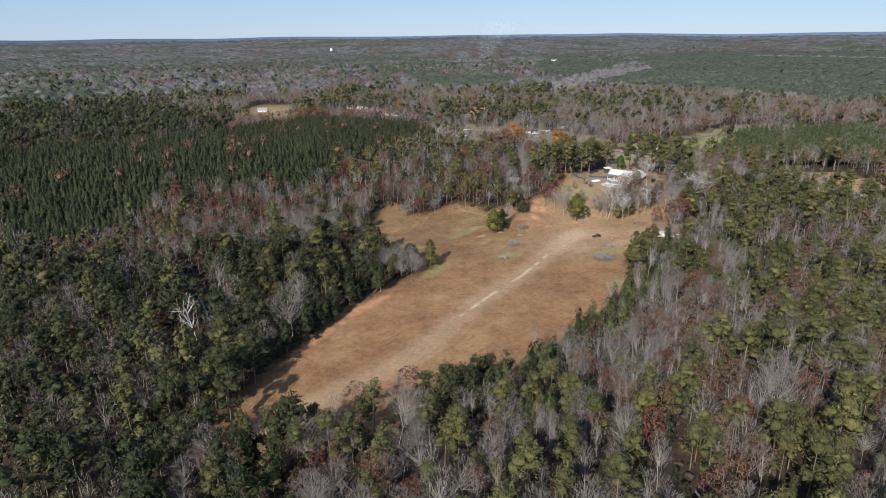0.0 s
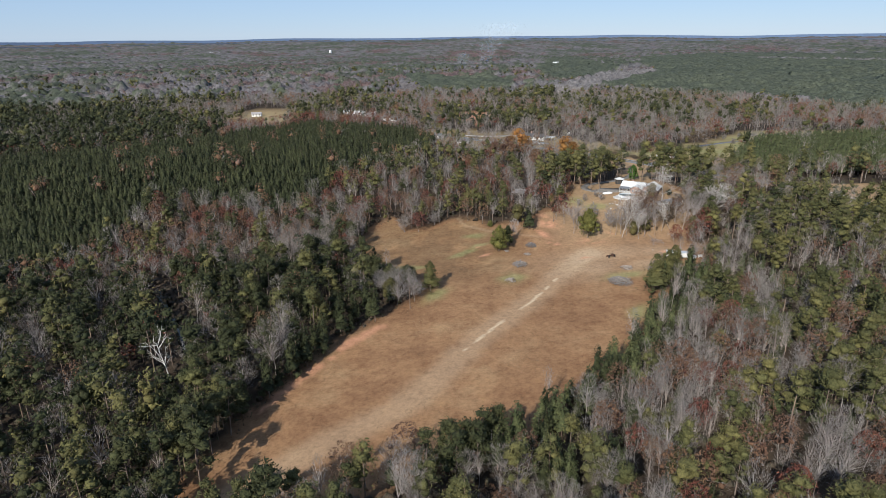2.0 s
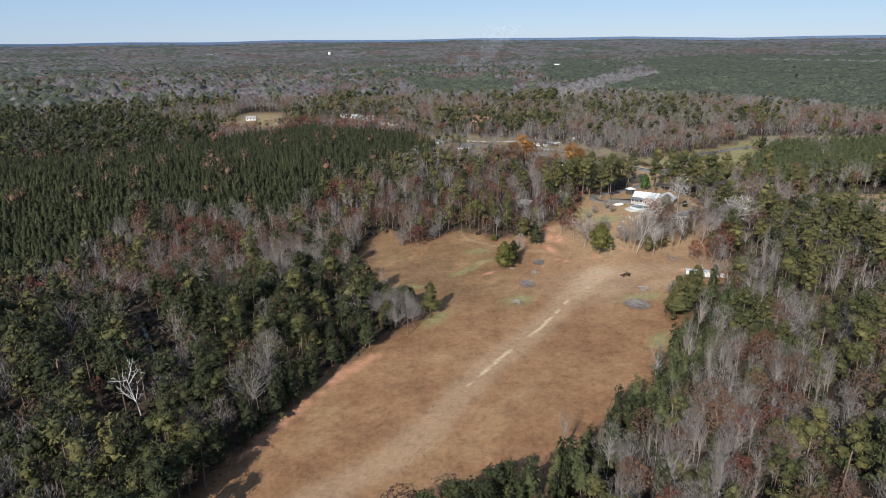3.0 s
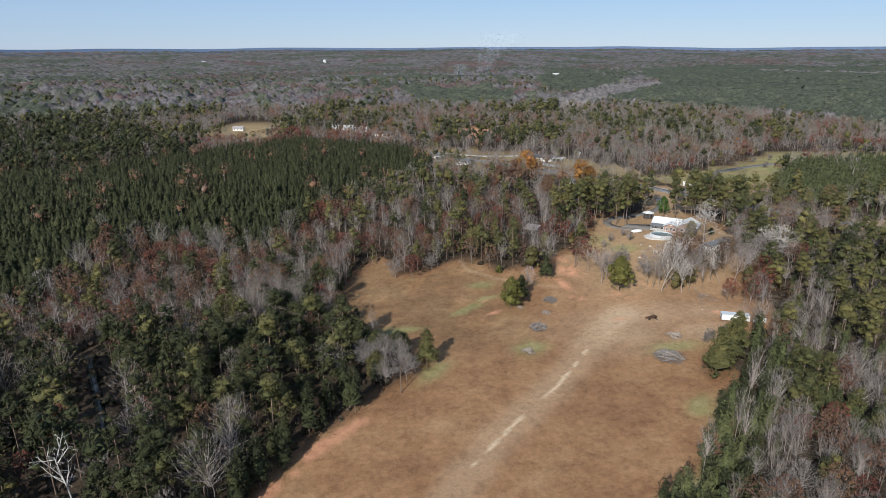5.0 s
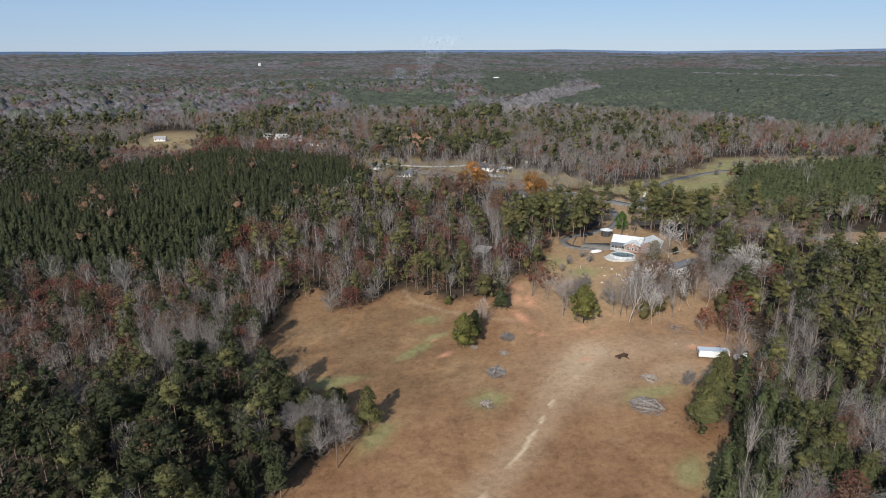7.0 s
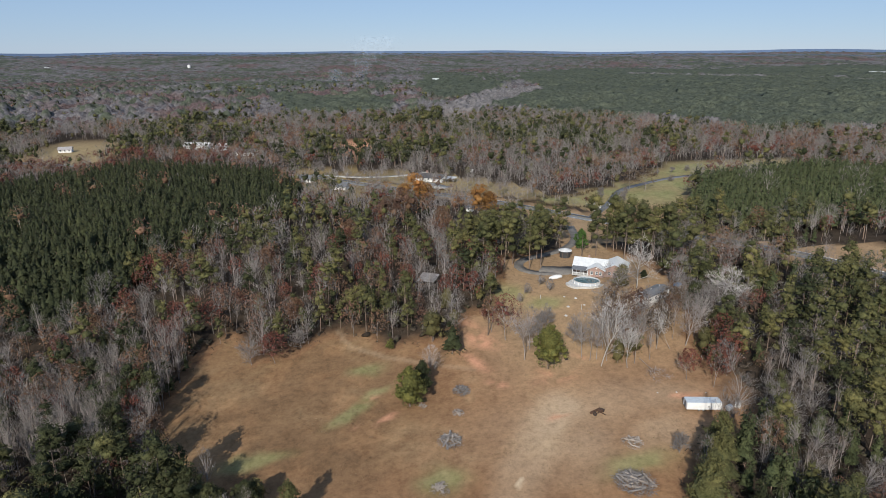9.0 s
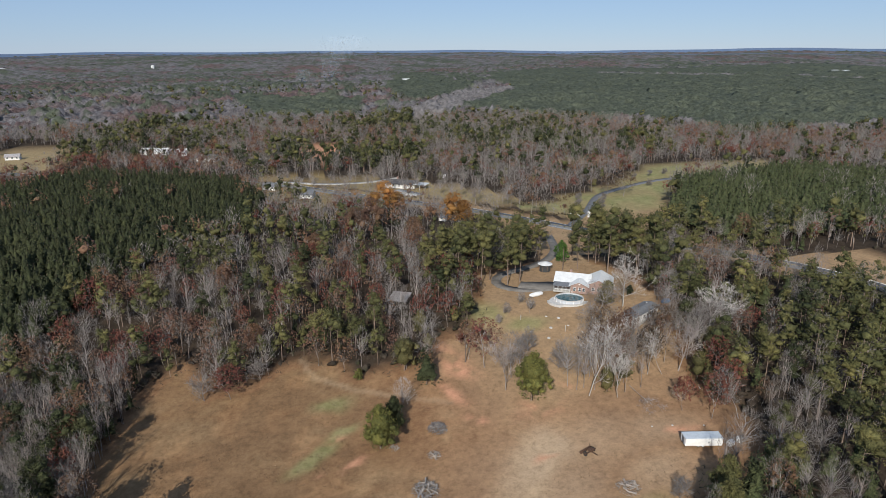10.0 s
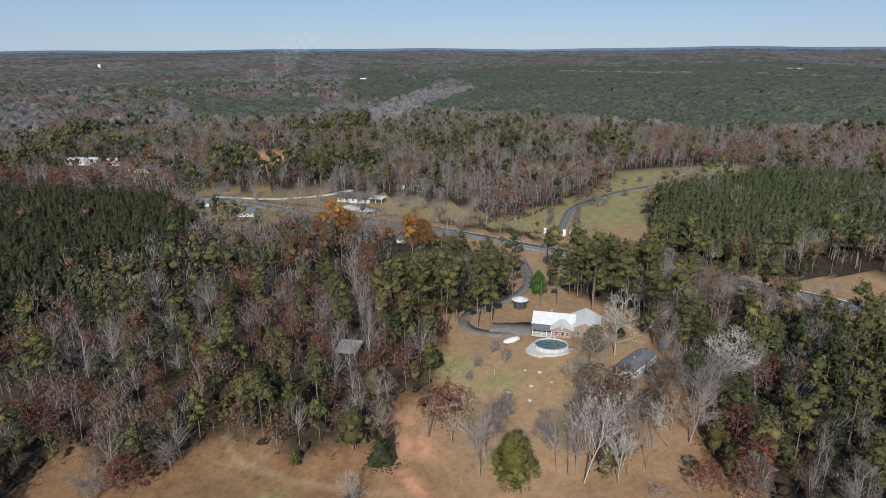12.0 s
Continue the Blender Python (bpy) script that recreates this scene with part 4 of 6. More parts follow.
def rod(bm, p0, p1, r0, r1=None, sides=8):
    """a round bar from p0 to p1"""
    p0, p1 = Vector(p0), Vector(p1)
    d = p1 - p0
    m = Matrix.Translation((p0 + p1) / 2) @ d.to_track_quat("Z", "Y").to_matrix().to_4x4()
    bmesh.ops.create_cone(bm, cap_ends=True, segments=sides, radius1=r0, radius2=r0 if r1 is None else r1, depth=d.length, matrix=m)
    return bm


def solid(bm, verts, faces):
    vs = [bm.verts.new(v) for v in verts]
    for f in faces:
        bm.faces.new([vs[i] for i in f])
    bmesh.ops.recalc_face_normals(bm, faces=bm.faces)
    return bm


def gable(bm, x0, x1, y0, y1, eave, ridge, thick=0.14, along="x"):
    """two sloping roof slabs that meet at a ridge"""
    if along == "y":
        pts = [((x0 + x1) / 2, y0, ridge), ((x0 + x1) / 2, y1, ridge)], [(x0, y0, eave), (x0, y1, eave)], [(x1, y0, eave), (x1, y1, eave)]
    else:
        pts = [(x0, (y0 + y1) / 2, ridge), (x1, (y0 + y1) / 2, ridge)], [(x0, y0, eave), (x1, y0, eave)], [(x0, y1, eave), (x1, y1, eave)]
    top = pts[0]
    for low in pts[1:]:
        v = [top[0], top[1], low[1], low[0]]
        v += [(a, b, c - thick) for a, b, c in v]
        solid(bm, v, [(0, 1, 2, 3), (7, 6, 5, 4), (0, 4, 5, 1), (1, 5, 6, 2), (2, 6, 7, 3), (3, 7, 4, 0)])
    return bm


def gable_wall(bm, x0, x1, y0, y1, top, peak, along="x"):
    """house body with pointed ends"""
    if along == "x":
        ym = (y0 + y1) / 2
        v = [(x0, y0, 0), (x1, y0, 0), (x1, y1, 0), (x0, y1, 0), (x0, y0, top), (x1, y0, top), (x1, y1, top), (x0, y1, top), (x0, ym, peak), (x1, ym, peak)]
        f = [(0, 1, 5, 4), (2, 3, 7, 6), (1, 2, 6, 9, 5), (3, 0, 4, 8, 7), (4, 5, 9, 8), (6, 7, 8, 9), (3, 2, 1, 0)]
    else:
        xm = (x0 + x1) / 2
        v = [(x0, y0, 0), (x1, y0, 0), (x1, y1, 0), (x0, y1, 0), (x0, y0, top), (x1, y0, top), (x1, y1, top), (x0, y1, top), (xm, y0, peak), (xm, y1, peak)]
        f = [(0, 1, 5, 8, 4), (1, 2, 6, 5), (2, 3, 7, 9, 6), (3, 0, 4, 7), (5, 6, 9, 8), (7, 4, 8, 9), (3, 2, 1, 0)]
    return solid(bm, v, f)


def thing(name, x, y, turn, label, cat, group="", dz=0.0):
    ob = new(name)
    ob.matrix_world = pose(x, y, float(ground_z(x, y)) + dz, 0, 0, turn)
    return tagged(ob, label, cat, group)


B = bmesh.new
WHITE_METAL = plain("white_metal_roofing", (0.62, 0.62, 0.61), 0.5, 0.0, 0.10, 0.8)
GREY_METAL = plain("grey_metal_roofing", (0.17, 0.175, 0.185), 0.6, 0.1, 0.2, 0.9)
RUSTY = plain("rusty_tin", (0.40, 0.37, 0.36), 0.7, 0.2, 0.3, 1.2)
BRICK = plain("red_brown_brick", (0.33, 0.22, 0.18), 0.9, 0, 0.2, 3.0)
WHITE = plain("white_paint", (0.70, 0.69, 0.67), 0.6, 0, 0.08, 1.2)
DARK = plain("dark_shade_cloth", (0.05, 0.05, 0.05), 0.9)
GLASS = plain("window_glass", (0.04, 0.05, 0.06), 0.08, 0, 0.1, 1.0, 0.6)
ASPHALT = plain("asphalt", (0.145, 0.147, 0.155), 0.9, 0, 0.15, 0.6)
CONCRETE = plain("pale_concrete", (0.45, 0.43, 0.40), 0.9, 0, 0.12, 0.9)
LINE_WHITE = plain("white_road_paint", (0.6, 0.6, 0.58), 0.8)
LINE_YELLOW = plain("yellow_road_paint", (0.5, 0.36, 0.06), 0.8)
POLE_WOOD = plain("weathered_pole_wood", (0.15, 0.11, 0.085), 0.9, 0, 0.2, 2.0)
LOG_WOOD = plain("weathered_log_wood", (0.33, 0.28, 0.24), 0.9, 0, 0.3, 2.0)
DEAD_WOOD = plain("grey_dead_wood", (0.22, 0.20, 0.19), 0.9, 0, 0.3, 2.0)
RUST_IRON = plain("rusted_iron", (0.11, 0.065, 0.045), 0.85, 0.3, 0.3, 4.0)
TYRE = plain("black_rubber", (0.03, 0.03, 0.03), 0.9)
WATER, t, b = material("pool_water", 0.06, 0, 0.6)
t.links.new(ramp(t, noise_out(t, 0.9, 4, 0.7), [(0.4, (0.10, 0.17, 0.20)), (0.6, (0.035, 0.07, 0.07))]), b.inputs["Base Color"])
BLUE = plain("faded_blue_tarp", (0.12, 0.18, 0.28), 0.6, 0, 0.2, 2.0)
GRAVEL = plain("gravel", (0.17, 0.155, 0.14), 0.95, 0, 0.25, 0.5)
SHINGLE = plain("dark_shingles", (0.09, 0.085, 0.085), 0.9, 0, 0.2, 2.5)
HEDGE = foliage("brown_hedge", [(0.3, (0.07, 0.05, 0.03)), (0.7, (0.11, 0.08, 0.045))], 0.4, 0.5, 0.1)


def window(parent, x, y, z, w, h, face="front"):
    """a white frame with a dark pane; faces -y (front) or +-x (side)"""
    dx, dy = (w / 2, 0.04) if face == "front" else (0.04, w / 2)
    bm = B()
    for sx in (-1, 1):
        if face == "front":
            box(bm, x + sx * dx - 0.05, x + sx * dx + 0.05, y - 0.06, y + 0.04, z, z + h)
        else:
            box(bm, x - 0.06, x + 0.06, y + sx * dy - 0.05, y + sx * dy + 0.05, z, z + h)
    for zz in (z, z + h / 2, z + h):
        box(bm, x - dx, x + dx, y - dy - 0.02, y + dy + 0.0, zz - 0.04, zz + 0.04)
    fr = part("window", bm, WHITE, parent, "white window frame")
    bm = B()
    box(bm, x - dx + 0.02, x + dx - 0.02, y - (0.02 if face == "front" else dy - 0.02), y + (0.02 if face == "front" else dy - 0.02), z, z + h)
    part("pane", bm, GLASS, fr, "dark glass pane")


# ---------------------------------------------------------------- strips that follow the land
def strip(name, line, half, lift, mat, shift=0.0, step=4.0):
    """a slab along a line of points, draped over the land"""
    pts = []
    for (x0, y0), (x1, y1) in zip(line, line[1:]):
        n = max(1, int(math.hypot(x1 - x0, y1 - y0) / step))
        pts += [(x0 + (x1 - x0) * i / n, y0 + (y1 - y0) * i / n) for i in range(n)]
    pts = np.array(pts + [line[-1]])
    for _ in range(6):
        pts[1:-1] = (pts[:-2] + 2 * pts[1:-1] + pts[2:]) / 4
    d = np.gradient(pts, axis=0)
    d = d / np.linalg.norm(d, axis=1, keepdims=True)
    nrm = np.stack([-d[:, 1], d[:, 0]], 1)
    rows = []
    for u, z in ((-half, -0.4), (-half, 0), (half, 0), (half, -0.4)):
        p = pts + nrm * (u + shift)
        c = pts + nrm * shift
        rows.append(np.concatenate([p, (ground_z(c[:, 0], c[:, 1]) + lift + z)[:, None]], 1))
    v = np.stack(rows, 1).reshape(-1, 3)
    n = len(pts)
    f = [[i * 4 + k, i * 4 + k + 1, i * 4 + k + 5, i * 4 + k + 4] for i in range(n - 1) for k in range(3)]
    me = mesh_of(name, v, f, [mat])
    return new(name, me)


tagged(strip("road", ROAD, 3.3, 0.26, ASPHALT), "two-lane grey asphalt road with painted lines", "road", kind="structure")
tagged(strip("trim_road_centre", ROAD, 0.14, 0.27, LINE_YELLOW, 0.14), "yellow centre line on the road", "road marking", kind="structure")
for side in (-3.0, 3.0):
    tagged(strip("trim_road_edge", ROAD, 0.10, 0.27, LINE_WHITE, side), "white edge line on the road", "road marking", kind="structure")
DRIVE = [(108, 381), (105, 370), (104, 362), (99, 354), (90, 346), (78, 345), (70, 343), (68, 334), (71, 327), (78, 325), (86, 326)]
tagged(strip("driveway", DRIVE, 1.7, 0.20, GRAVEL), "curved grey gravel driveway to the house", "driveway", kind="structure")
tagged(strip("driveway_apron", [(78, 333), (88, 327)], 3.6, 0.17, GRAVEL), "grey gravel parking area beside the house", "driveway", kind="structure")
PARK_DRIVE = [(124, 394), (132, 404), (140, 412), (148, 424), (156, 437), (163, 446), (172, 449), (192, 461), (211, 468), (242, 473), (290, 483)]
tagged(strip("park_drive", PARK_DRIVE, 1.7, 0.20, ASPHALT), "narrow curved asphalt drive over the lawn", "drive", kind="structure")
tagged(strip("dirt_track", [(0, 530), (30, 512), (58, 512), (70, 520)], 1.8, 0.2, CONCRETE), "pale dirt lane beyond the road", "track", kind="structure")
tagged(strip("forecourt", [(62, 486), (72, 470)], 5.0, 0.2, CONCRETE), "pale concrete forecourt of the long house", "paving", kind="structure")


CREEK_WATER, t, b = material("dark_creek_water", 0.2, 0, 0.25)
t.links.new(ramp(t, noise_out(t, 0.6, 3, 0.6), [(0.4, (0.012, 0.014, 0.012)), (0.6, (0.025, 0.028, 0.022))]), b.inputs["Base Color"])
tagged(strip("water_creek", CREEK, 1.6, 0.15, CREEK_WATER), "still dark creek water between the pines", "creek", kind="structure")


# ---------------------------------------------------------------- farmhouse
def farmhouse():
    h = thing("farmhouse", 95.3, 323.6, -31, "single-storey brick farmhouse with a white metal roof and porch", "house", dz=-0.1)
    h.matrix_world = h.matrix_world @ Matrix.Scale(0.88, 4)
    part("wall", gable_wall(B(), -9, 3, -4.0, 4.2, 2.9, 4.9), BRICK, h, "red-brown brick wall")
    part("wall", gable_wall(B(), 2.2, 10.2, -5.4, 5.0, 2.9, 5.0, "y"), BRICK, h, "red-brown brick wall")
    part("wall", gable_wall(B(), -3.2, 2.4, -7.0, -3.5, 2.8, 4.2, "y"), BRICK, h, "red-brown brick gable wall")
    part("roof", gable(B(), -9.6, 3.4, -4.8, 5.0, 2.95, 5.15), WHITE_METAL, h, "white metal roof")
    part("roof", gable(B(), 1.5, 10.9, -6.1, 5.6, 2.95, 5.3, along="y"), WHITE_METAL, h, "white metal roof")
    part("roof", gable(B(), -3.9, 3.1, -7.7, -2.5, 2.85, 4.45, along="y"), WHITE_METAL, h, "white metal roof of the front gable")
    bm = B()
    solid(bm, [(-9.4, -7.6, 2.45), (-3.4, -7.6, 2.45), (-3.4, -4.4, 3.05), (-9.4, -4.4, 3.05), (-9.4, -7.6, 2.33), (-3.4, -7.6, 2.33), (-3.4, -4.4, 2.93), (-9.4, -4.4, 2.93)],
          [(0, 1, 2, 3), (7, 6, 5, 4), (0, 4, 5, 1), (1, 5, 6, 2), (2, 6, 7, 3), (3, 7, 4, 0)])
    part("porch_roof", bm, GREY_METAL, h, "grey metal porch roof")
    part("porch_floor", box(B(), -9.2, -3.3, -7.4, -4.0, 0, 0.35), CONCRETE, h, "concrete porch floor")
    for i in range(5):
        x = -9.0 + i * 1.4
        part("porch_post", box(B(), x - 0.07, x + 0.07, -7.37, -7.23, 0.35, 2.4), WHITE, h, "white porch post")
        if i < 4:
            bm = box(B(), x + 0.07, x + 1.33, -7.33, -7.27, 1.15, 1.22)
            for k in range(6):
                box(bm, x + 0.2 + k * 0.2, x + 0.24 + k * 0.2, -7.32, -7.28, 0.4, 1.15)
            part("railing", bm, WHITE, h, "white porch railing")
    for x in (-1.9, -0.1, 1.3):
        window(h, x, -7.03, 0.9, 0.9, 1.3)
    for x in (4.4, 6.2, 8.4):
        window(h, x, -5.43, 0.9, 1.0, 1.2)
    for x in (-7.6, -5.0):
        window(h, x, -4.03, 1.0, 0.9, 1.2)
    part("door", box(B(), -6.6, -5.7, -4.06, -3.98, 0.35, 2.35), WHITE, h, "white front door")
    part("chimney", box(B(), -4.4, -3.7, 0.6, 1.3, 4.2, 5.9, 0.03), BRICK, h, "brick chimney")
    part("vent", box(B(), -0.55, -0.05, -7.06, -6.98, 3.2, 3.7), WHITE, h, "white gable vent")
    for x0, x1, y in ((-9.6, -3.9, -4.85),):
        part("gutter", box(B(), x0, x1, y - 0.1, y, 2.78, 2.9), WHITE, h, "white gutter")


farmhouse()


def swimming_pool():
    p = thing("swimming_pool", 87.6, 316.0, -20, "round above-ground pool with pale walls and dark green water", "pool")
    bm = B()
    n = 40
    for r0, r1, z0, z1 in ((4.35, 4.1, -0.2, 1.15),):
        ring = [[bm.verts.new((r * math.cos(6.2832 * i / n), 0.82 * r * math.sin(6.2832 * i / n), z)) for i in range(n)] for r, z in ((4.25, -0.4), (4.25, 1.15), (4.1, 1.15), (4.1, 0.3))]
        for a, b2 in zip(ring, ring[1:]):
            for i in range(n):
                bm.faces.new((a[i], a[(i + 1) % n], b2[(i + 1) % n], b2[i]))
    part("wall", bm, plain("pool_wall", (0.48, 0.50, 0.53), 0.5, 0, 0.1, 1.2), p, "pale blue-grey pool wall")
    bm = B()
    bmesh.ops.create_circle(bm, cap_ends=True, segments=n, radius=4.1, matrix=Matrix.Translation((0, 0, 0.8)) @ Matrix.Diagonal((1, 0.82, 1, 1)))
    part("water", bm, WATER, p, "still dark green water")
    bm = B()
    ring = [[bm.verts.new((r * math.cos(6.2832 * i / n), 0.82 * r * math.sin(6.2832 * i / n), z)) for i in range(n)] for r, z in ((4.32, 1.10), (4.32, 1.2), (4.05, 1.2), (4.05, 1.10))]
    for a, b2 in zip(ring, ring[1:] + ring[:1]):
        for i in range(n):
            bm.faces.new((a[i], a[(i + 1) % n], b2[(i + 1) % n], b2[i]))
    part("rim", bm, CONCRETE, p, "pale top rim")
    for i in range(14):
        a = 6.2832 * i / 14
        x, y = 4.33 * math.cos(a), 0.82 * 4.33 * math.sin(a)
        part("upright", box(B(), x - 0.07, x + 0.07, y - 0.07, y + 0.07, -0.3, 1.1), WHITE, p)
    bm = B()
    rod(bm, (0.9, 3.5, 0.2), (0.9, 3.5, 1.9), 0.03), rod(bm, (1.4, 3.5, 0.2), (1.4, 3.5, 1.9), 0.03)
    for k in range(4):
        rod(bm, (0.9, 3.5, 0.5 + 0.35 * k), (1.4, 3.5, 0.5 + 0.35 * k), 0.025)
    part("ladder", bm, WHITE, p, "white pool ladder")
    # pale stone surround
    bm = B()
    outline = []
    for i in range(36):
        a = 6.2832 * i / 36
        r = 5.3 + 0.5 * math.sin(2 * a + 1.0) + (1.0 if 3.3 < a < 4.3 else 0)
        outline.append((r * math.cos(a), 0.86 * r * math.sin(a)))
    lo = [bm.verts.new((x, y, -0.5)) for x, y in outline]
    hi = [bm.verts.new((x, y, 0.18)) for x, y in outline]
    bm.faces.new(hi)
    for i in range(36):
        bm.faces.new((lo[i], lo[(i + 1) % 36], hi[(i + 1) % 36], hi[i]))
    part("surround", bm, plain("white_gravel", (0.50, 0.48, 0.45), 0.9, 0, 0.15, 1.5), p, "pale gravel surround")


swimming_pool()


def round_shelter():
    s = thing("round_shelter", 90.2, 341.5, 0, "small round shelter with a white conical roof and dark sides", "shelter")
    part("wall", rod(B(), (0, 0, -0.3), (0, 0, 2.4), 1.9, sides=20), DARK, s, "dark slatted side")
    bm = B()
    bmesh.ops.create_cone(bm, cap_ends=True, segments=24, radius1=2.5, radius2=0.25, depth=0.8, matrix=Matrix.Translation((0, 0, 2.8)))
    part("roof", bm, WHITE_METAL, s, "white conical roof")
    for i in range(8):
        a = 6.2832 * i / 8
        part("post", rod(B(), (2.0 * math.cos(a), 2.0 * math.sin(a), -0.3), (2.0 * math.cos(a), 2.0 * math.sin(a), 2.4), 0.07), POLE_WOOD, s)


round_shelter()


def mobile_home():
    m = thing("mobile_home", 102.0, 299.8, 30, "long white mobile home with a dark grey metal roof", "mobile home")
    part("body", box(B(), -6.2, 6.2, -2.1, 2.1, 0.5, 3.0, 0.05), WHITE, m, "white metal siding")
    part("roof", gable(B(), -6.4, 6.4, -2.4, 2.4, 3.0, 3.55, 0.1), GREY_METAL, m, "dark grey metal roof")
    part("skirting", box(B(), -6.1, 6.1, -2.0, 2.0, -0.6, 0.5), CONCRETE, m, "pale skirting")
    for x in (-4.5, -1.5, 3.0):
        window(m, x, -2.13, 1.4, 1.0, 0.9)
    part("door", box(B(), 0.4, 1.3, -2.17, -2.09, 0.6, 2.6), GREY_METAL, m, "grey door")
    part("step", box(B(), 0.2, 1.5, -3.2, -2.15, -0.5, 0.45), POLE_WOOD, m, "wooden doorstep")
    for x in (-5.0, 0.0, 4.6):
        part("roof_vent", rod(B(), (x, 0.6, 3.3), (x, 0.6, 3.7), 0.12), WHITE, m)


mobile_home()


def white_trailer():
    m = thing("white_trailer", 88.6, 250.6, -12.5, "long white box trailer with a pale roof standing on the field", "trailer")
    m.matrix_world = m.matrix_world @ Matrix.Diagonal((0.88, 0.88, 0.80, 1))
    part("body", box(B(), -4.5, 4.5, -1.45, 1.45, 0.55, 2.75, 0.08), WHITE, m, "white metal body")
    part("roof", box(B(), -4.55, 4.55, -1.5, 1.5, 2.75, 2.87, 0.05), plain("pale_grey_roof", (0.52, 0.56, 0.60), 0.5, 0.1, 0.1), m, "pale grey metal roof")
    part("underframe", box(B(), -4.3, 4.3, -1.0, 1.0, 0.3, 0.55), DARK, m)
    for x in (-1.2, -0.1):
        for y in (-1.3, 1.1):
            w = part("wheel", rod(B(), (x, y, 0.38), (x, y + 0.22, 0.38), 0.4, sides=20), TYRE, m, "black tyre")
            part("rim", rod(B(), (x, y - 0.01, 0.38), (x, y + 0.23, 0.38), 0.2, sides=14), WHITE, w, "pale rim")
    window(m, 1.2, -1.48, 1.35, 0.6, 0.6)
    part("door", box(B(), -4.56, -4.49, -0.6, 0.6, 0.7, 2.5), GREY_METAL, m, "grey rear door")
    bm = rod(B(), (4.4, -0.7, 0.42), (6.0, 0, 0.42), 0.07)
    rod(bm, (4.4, 0.7, 0.42), (6.0, 0, 0.42), 0.07)
    part("drawbar", bm, RUST_IRON, m, "rusty drawbar")
    part("jack", rod(B(), (5.9, 0, 0), (5.9, 0, 0.9), 0.05), RUST_IRON, m)
    for i in range(8):
        x = -4.0 + i * 1.14
        part("rib", box(B(), x - 0.03, x + 0.03, -1.475, -1.44, 0.6, 2.7), WHITE, m)


white_trailer()


def bale(x, y, turn):
    h = thing("wrapped_bale", x, y, turn, "round bale wrapped in white plastic beside the trailer", "bale", "wrapped bales")
    bm = rod(B(), (-0.65, 0, 0.66), (0.65, 0, 0.66), 0.70, sides=24)
    bmesh.ops.bevel(bm, geom=[e for e in bm.edges if len(e.link_faces) == 2 and any(len(f.verts) > 8 for f in e.link_faces)], offset=0.12, segments=3, affect="EDGES", profile=0.5)
    part("bale_wrap", bm, WHITE, h)


bale(94.3, 248.6, 25), bale(96.7, 249.0, -40)


def pole_barn():
    s = thing("open_shed", 38.6, 335.0, -28, "old open-sided shed with a rusty tin roof among the trees", "shed")
    s.matrix_world = s.matrix_world @ Matrix.Scale(0.8, 4)
    for x in (-3.2, 0, 3.2):
        for y in (-3.6, 3.6):
            part("post", box(B(), x - 0.1, x + 0.1, y - 0.1, y + 0.1, -0.5, 2.6 if y < 0 else 3.3), POLE_WOOD, s)
    bm = B()
    v = [(-3.8, -4.2, 2.6), (3.8, -4.2, 2.6), (3.8, 4.2, 3.4), (-3.8, 4.2, 3.4)]
    v += [(a, b2, c - 0.08) for a, b2, c in v]
    solid(bm, v, [(0, 1, 2, 3), (7, 6, 5, 4), (0, 4, 5, 1), (1, 5, 6, 2), (2, 6, 7, 3), (3, 7, 4, 0)])
    part("roof", bm, RUSTY, s, "rusty tin roof")
    part("back_wall", box(B(), -3.3, 3.3, 3.5, 3.62, -0.3, 3.2), POLE_WOOD, s, "weathered board wall")
    for i in range(9):
        x = -3.6 + i * 0.9
        bm = B()
        solid(bm, [(x - 0.03, -4.2, 2.6), (x + 0.03, -4.2, 2.6), (x + 0.03, 4.2, 3.4), (x - 0.03, 4.2, 3.4), (x - 0.03, -4.2, 2.65), (x + 0.03, -4.2, 2.65), (x + 0.03, 4.2, 3.45), (x - 0.03, 4.2, 3.45)],
              [(3, 2, 1, 0), (4, 5, 6, 7), (0, 1, 5, 4), (1, 2, 6, 5), (2, 3, 7, 6), (3, 0, 4, 7)])
        part("roof_seam", bm, RUSTY, s)


pole_barn()


def harrow():
    """rusty tractor-drawn implement left on the field"""
    h = thing("farm_implement", 65.2, 254.8, 25, "rusty brown old farm implement standing on the field", "implement")
    bm = box(B(), -1.6, 1.6, -0.08, 0.08, 0.7, 0.86)
    box(bm, -1.4, 1.4, 0.8, 0.95, 0.7, 0.86), box(bm, -0.1, 0.1, -1.8, 0.95, 0.72, 0.84), box(bm, -1.45, -1.3, -0.08, 0.95, 0.7, 0.86), box(bm, 1.3, 1.45, -0.08, 0.95, 0.7, 0.86)
    part("frame", bm, RUST_IRON, h)
    for x in (-1.3, 1.3):
        w = part("wheel", rod(B(), (x - 0.1, 0.4, 0.5), (x + 0.1, 0.4, 0.5), 0.5, sides=18), TYRE, h, "black tyre")
        part("hub", rod(B(), (x - 0.12, 0.4, 0.5), (x + 0.12, 0.4, 0.5), 0.2, sides=12), RUST_IRON, w)
    for i in range(9):
        x = -1.5 + i * 0.375
        part("disc", rod(B(), (x, 1.4, 0.34), (x + 0.05, 1.42, 0.34), 0.34, sides=16), RUST_IRON, h)
    bm = B()
    box(bm, -0.5, 0.5, -0.5, 0.4, 0.86, 1.5, 0.06)
    part("hopper", bm, RUST_IRON, h, "rusty hopper")
    part("lever", rod(B(), (0.4, 0.6, 0.8), (0.6, 1.0, 2.1), 0.04), RUST_IRON, h)


harrow()


